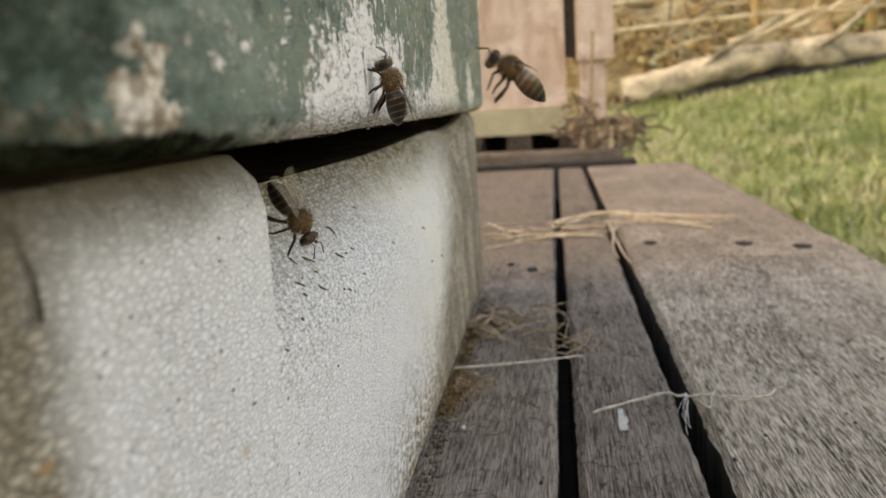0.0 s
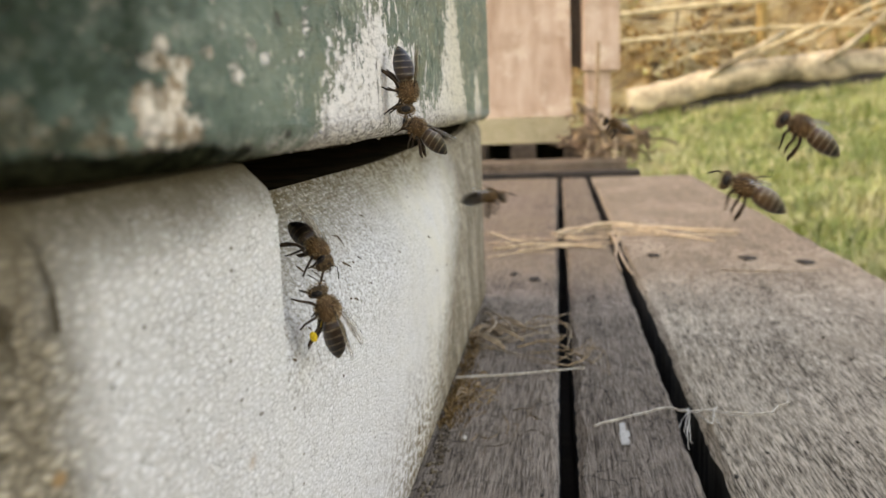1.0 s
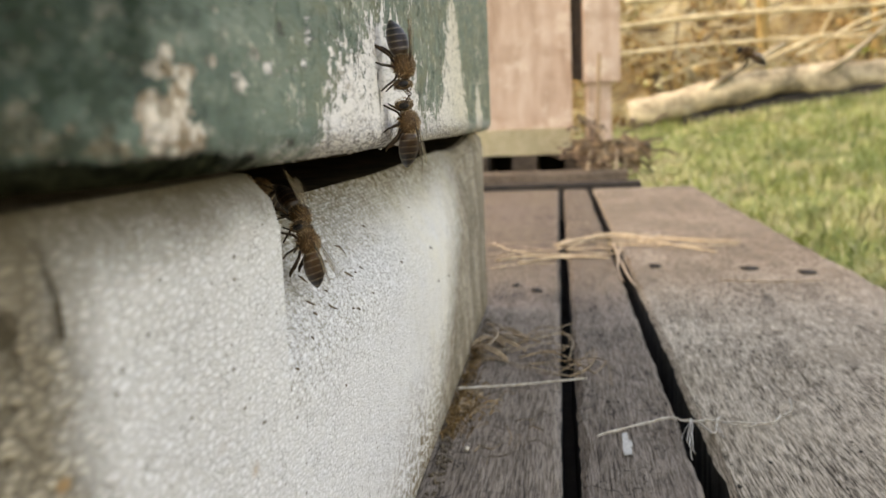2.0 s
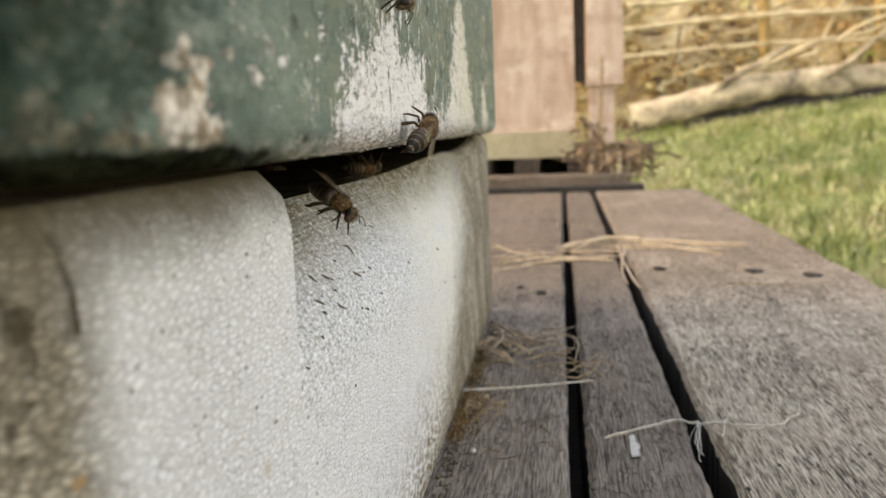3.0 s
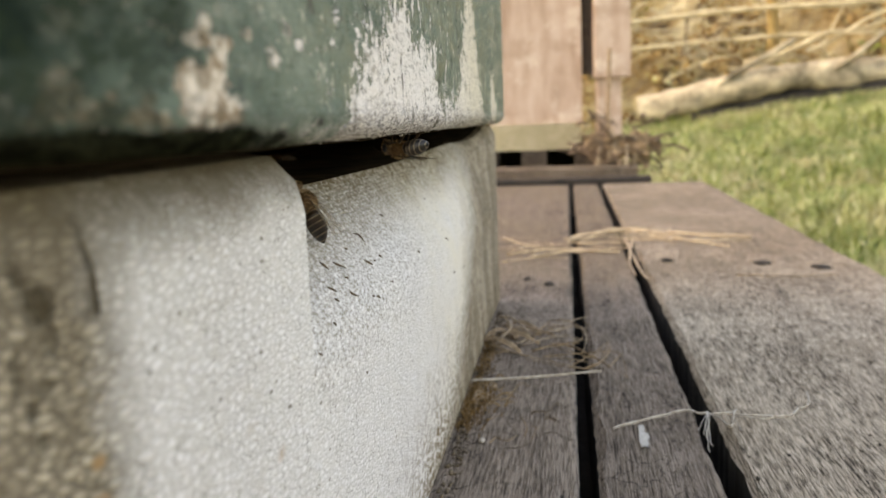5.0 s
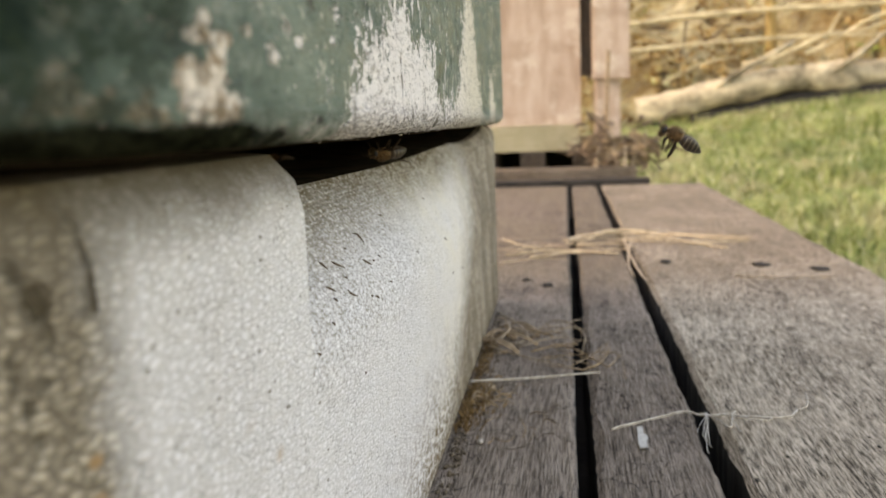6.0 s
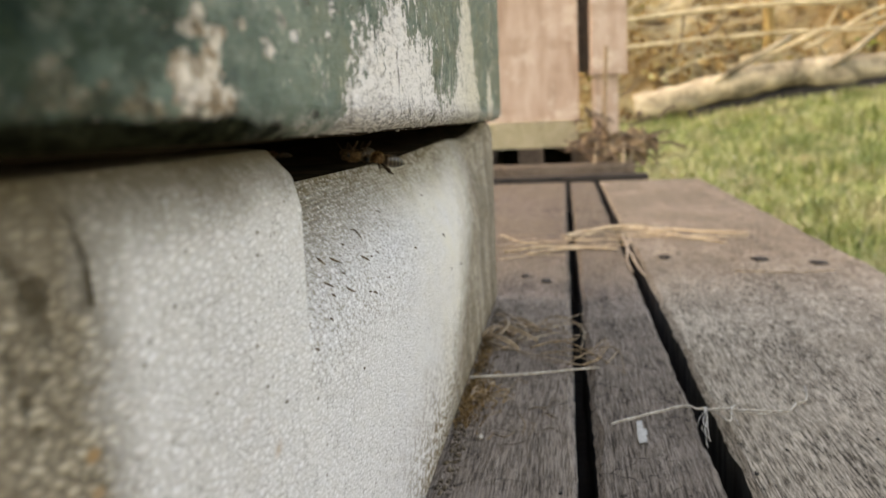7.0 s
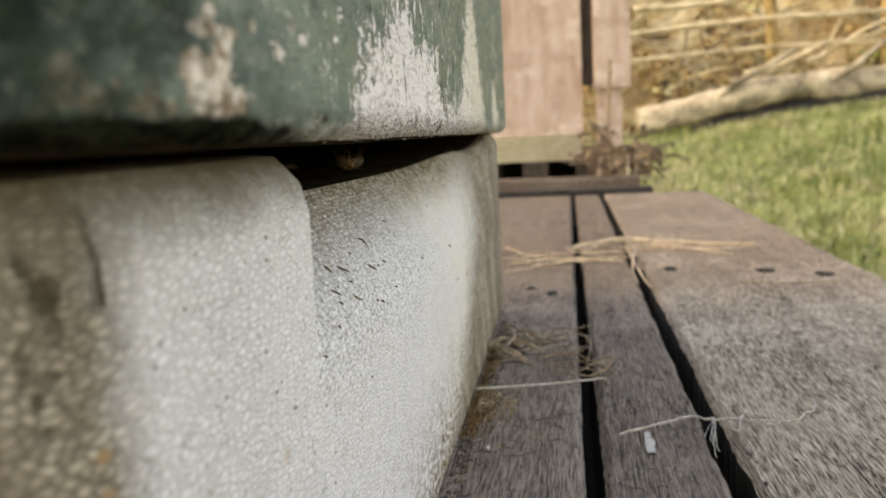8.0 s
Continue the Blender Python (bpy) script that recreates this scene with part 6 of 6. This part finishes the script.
    bee_flight(10, 3.1, 3.6, [
        (0, 0.2350, 0.3171, 0.0437, 38, 0, 55),
        (3.1, 0.2350, 0.3171, 0.0437, 38, 0, 55),
        (3.2, 0.1162, 0.2402, 0.0637, 36, 0, 67),
        (3.3, 0.0511, 0.1915, 0.0741, 34, 0, 78),
        (3.4, 0.0221, 0.1780, 0.0815, 41, 0, 87),
        (3.5, 0.0043, 0.1444, 0.0821, 31, 0, 84),
        (3.6, -0.0237, 0.1662, 0.0662, 42, -0, 97),
        (3.7, -0.0370, 0.1464, 0.0695, 70, 0, 90),
        (3.8, -0.0370, 0.1388, 0.0722, 68, 0, 90),
        (3.9, -0.0370, 0.1342, 0.0748, 66, 0, 90),
        (4, -0.0370, 0.1298, 0.0770, 64, 0, 90),
        (4.1, -0.0451, 0.1587, 0.0742, 55, 0, 90),
        (4.3, -0.0461, 0.1584, 0.0756, 60, 0, 90),
        (4.5, -0.0445, 0.1567, 0.0734, 61, -3, 92),
        (4.6, -0.0457, 0.1608, 0.0750, 63, 0, 90),
        (4.7, -0.0474, 0.1632, 0.0774, 63, 0, 90),
        (5.2, -0.0523, 0.1732, 0.0844, 55, 0, 90),
        (5.5, -0.0700, 0.2351, 0.0858, 6, 0, 90),
        (5.8, -0.1100, 0.3701, 0.0796, 0, 0, 90),
        (8, -0.1100, 0.3701, 0.0796, 0, 0, 90),
    ])
    bee_flight(11, 3.2, 4.1, [
        (0, 0.2300, 0.3219, 0.1488, 49, 0, 71),
        (3.2, 0.2300, 0.3219, 0.1488, 49, 0, 71),
        (3.3, 0.1040, 0.2469, 0.1274, 44, 0, 82),
        (3.4, 0.0447, 0.2150, 0.1137, 40, -0, 90),
        (3.5, 0.0101, 0.1574, 0.1016, 43, 0, 87),
        (3.6, -0.0014, 0.2007, 0.1028, 38, -0, 100),
        (3.7, -0.0095, 0.2006, 0.0941, 38, -0, 101),
        (3.8, -0.0165, 0.1998, 0.0854, 35, -0, 101),
        (3.9, -0.0277, 0.1883, 0.0818, 35, -0, 103),
        (4, -0.0292, 0.1695, 0.0822, 30, -0, 97),
        (4.1, -0.0376, 0.1711, 0.0792, 41, -0, 106),
        (4.2, -0.0480, 0.1917, 0.0783, 43, 0, 90),
        (4.3, -0.0485, 0.1735, 0.0790, 50, 0, 90),
        (4.4, -0.0517, 0.1732, 0.0835, 55, 0, 90),
        (4.5, -0.0680, 0.2209, 0.0860, 6, 0, 90),
        (4.8, -0.0900, 0.2938, 0.0836, 0, 0, 90),
        (5.8, -0.1300, 0.4307, 0.0766, 0, 0, 90),
        (8, -0.1300, 0.4307, 0.0766, 0, 0, 90),
    ])
    bee_flight(12, 2.5, 3.1, [
        (0, 0.2375, 0.4385, 0.0793, 21, 0, 68),
        (2.5, 0.2375, 0.4385, 0.0793, 21, 0, 68),
        (2.7, 0.0379, 0.2765, 0.1239, 20, -0, 92),
        (2.8, 0.0090, 0.2388, 0.1269, 16, -0, 97),
        (2.9, -0.0078, 0.2457, 0.1494, 4, -0, 100),
        (3.1, -0.0197, 0.4397, 0.3387, 5, -0, 102),
        (8, -0.0197, 0.4397, 0.3387, 5, -0, 102),
    ])
    bee_flight(13, 5.5, 6.4, [
        (0, 0.2740, 0.3917, -0.0421, 24, 0, 54),
        (5.5, 0.2740, 0.3917, -0.0421, 24, 0, 54),
        (5.7, 0.0757, 0.2853, 0.0464, 27, 0, 78),
        (5.8, 0.0304, 0.2466, 0.0670, 33, 0, 87),
        (5.9, 0.0196, 0.2392, 0.0811, 38, -0, 91),
        (6, 0.0246, 0.2500, 0.0908, 30, 0, 92),
        (6.2, -0.0147, 0.2309, 0.0949, 28, -0, 101),
        (6.3, -0.0295, 0.2195, 0.0896, 33, -0, 104),
        (6.4, -0.0351, 0.2084, 0.0842, 33, -0, 105),
        (6.5, -0.0488, 0.2589, 0.0794, 63, 0, 90),
        (6.6, -0.0499, 0.2563, 0.0809, 63, 0, 90),
        (6.7, -0.0510, 0.2594, 0.0825, 63, 0, 90),
        (6.9, -0.0524, 0.2610, 0.0846, 54, -8, 96),
        (7, -0.0560, 0.2717, 0.0858, 6, -0, 108),
        (7.3, -0.0900, 0.4099, 0.0813, 0, -0, 114),
        (8, -0.0900, 0.4099, 0.0813, 0, -0, 114),
    ])


motions()
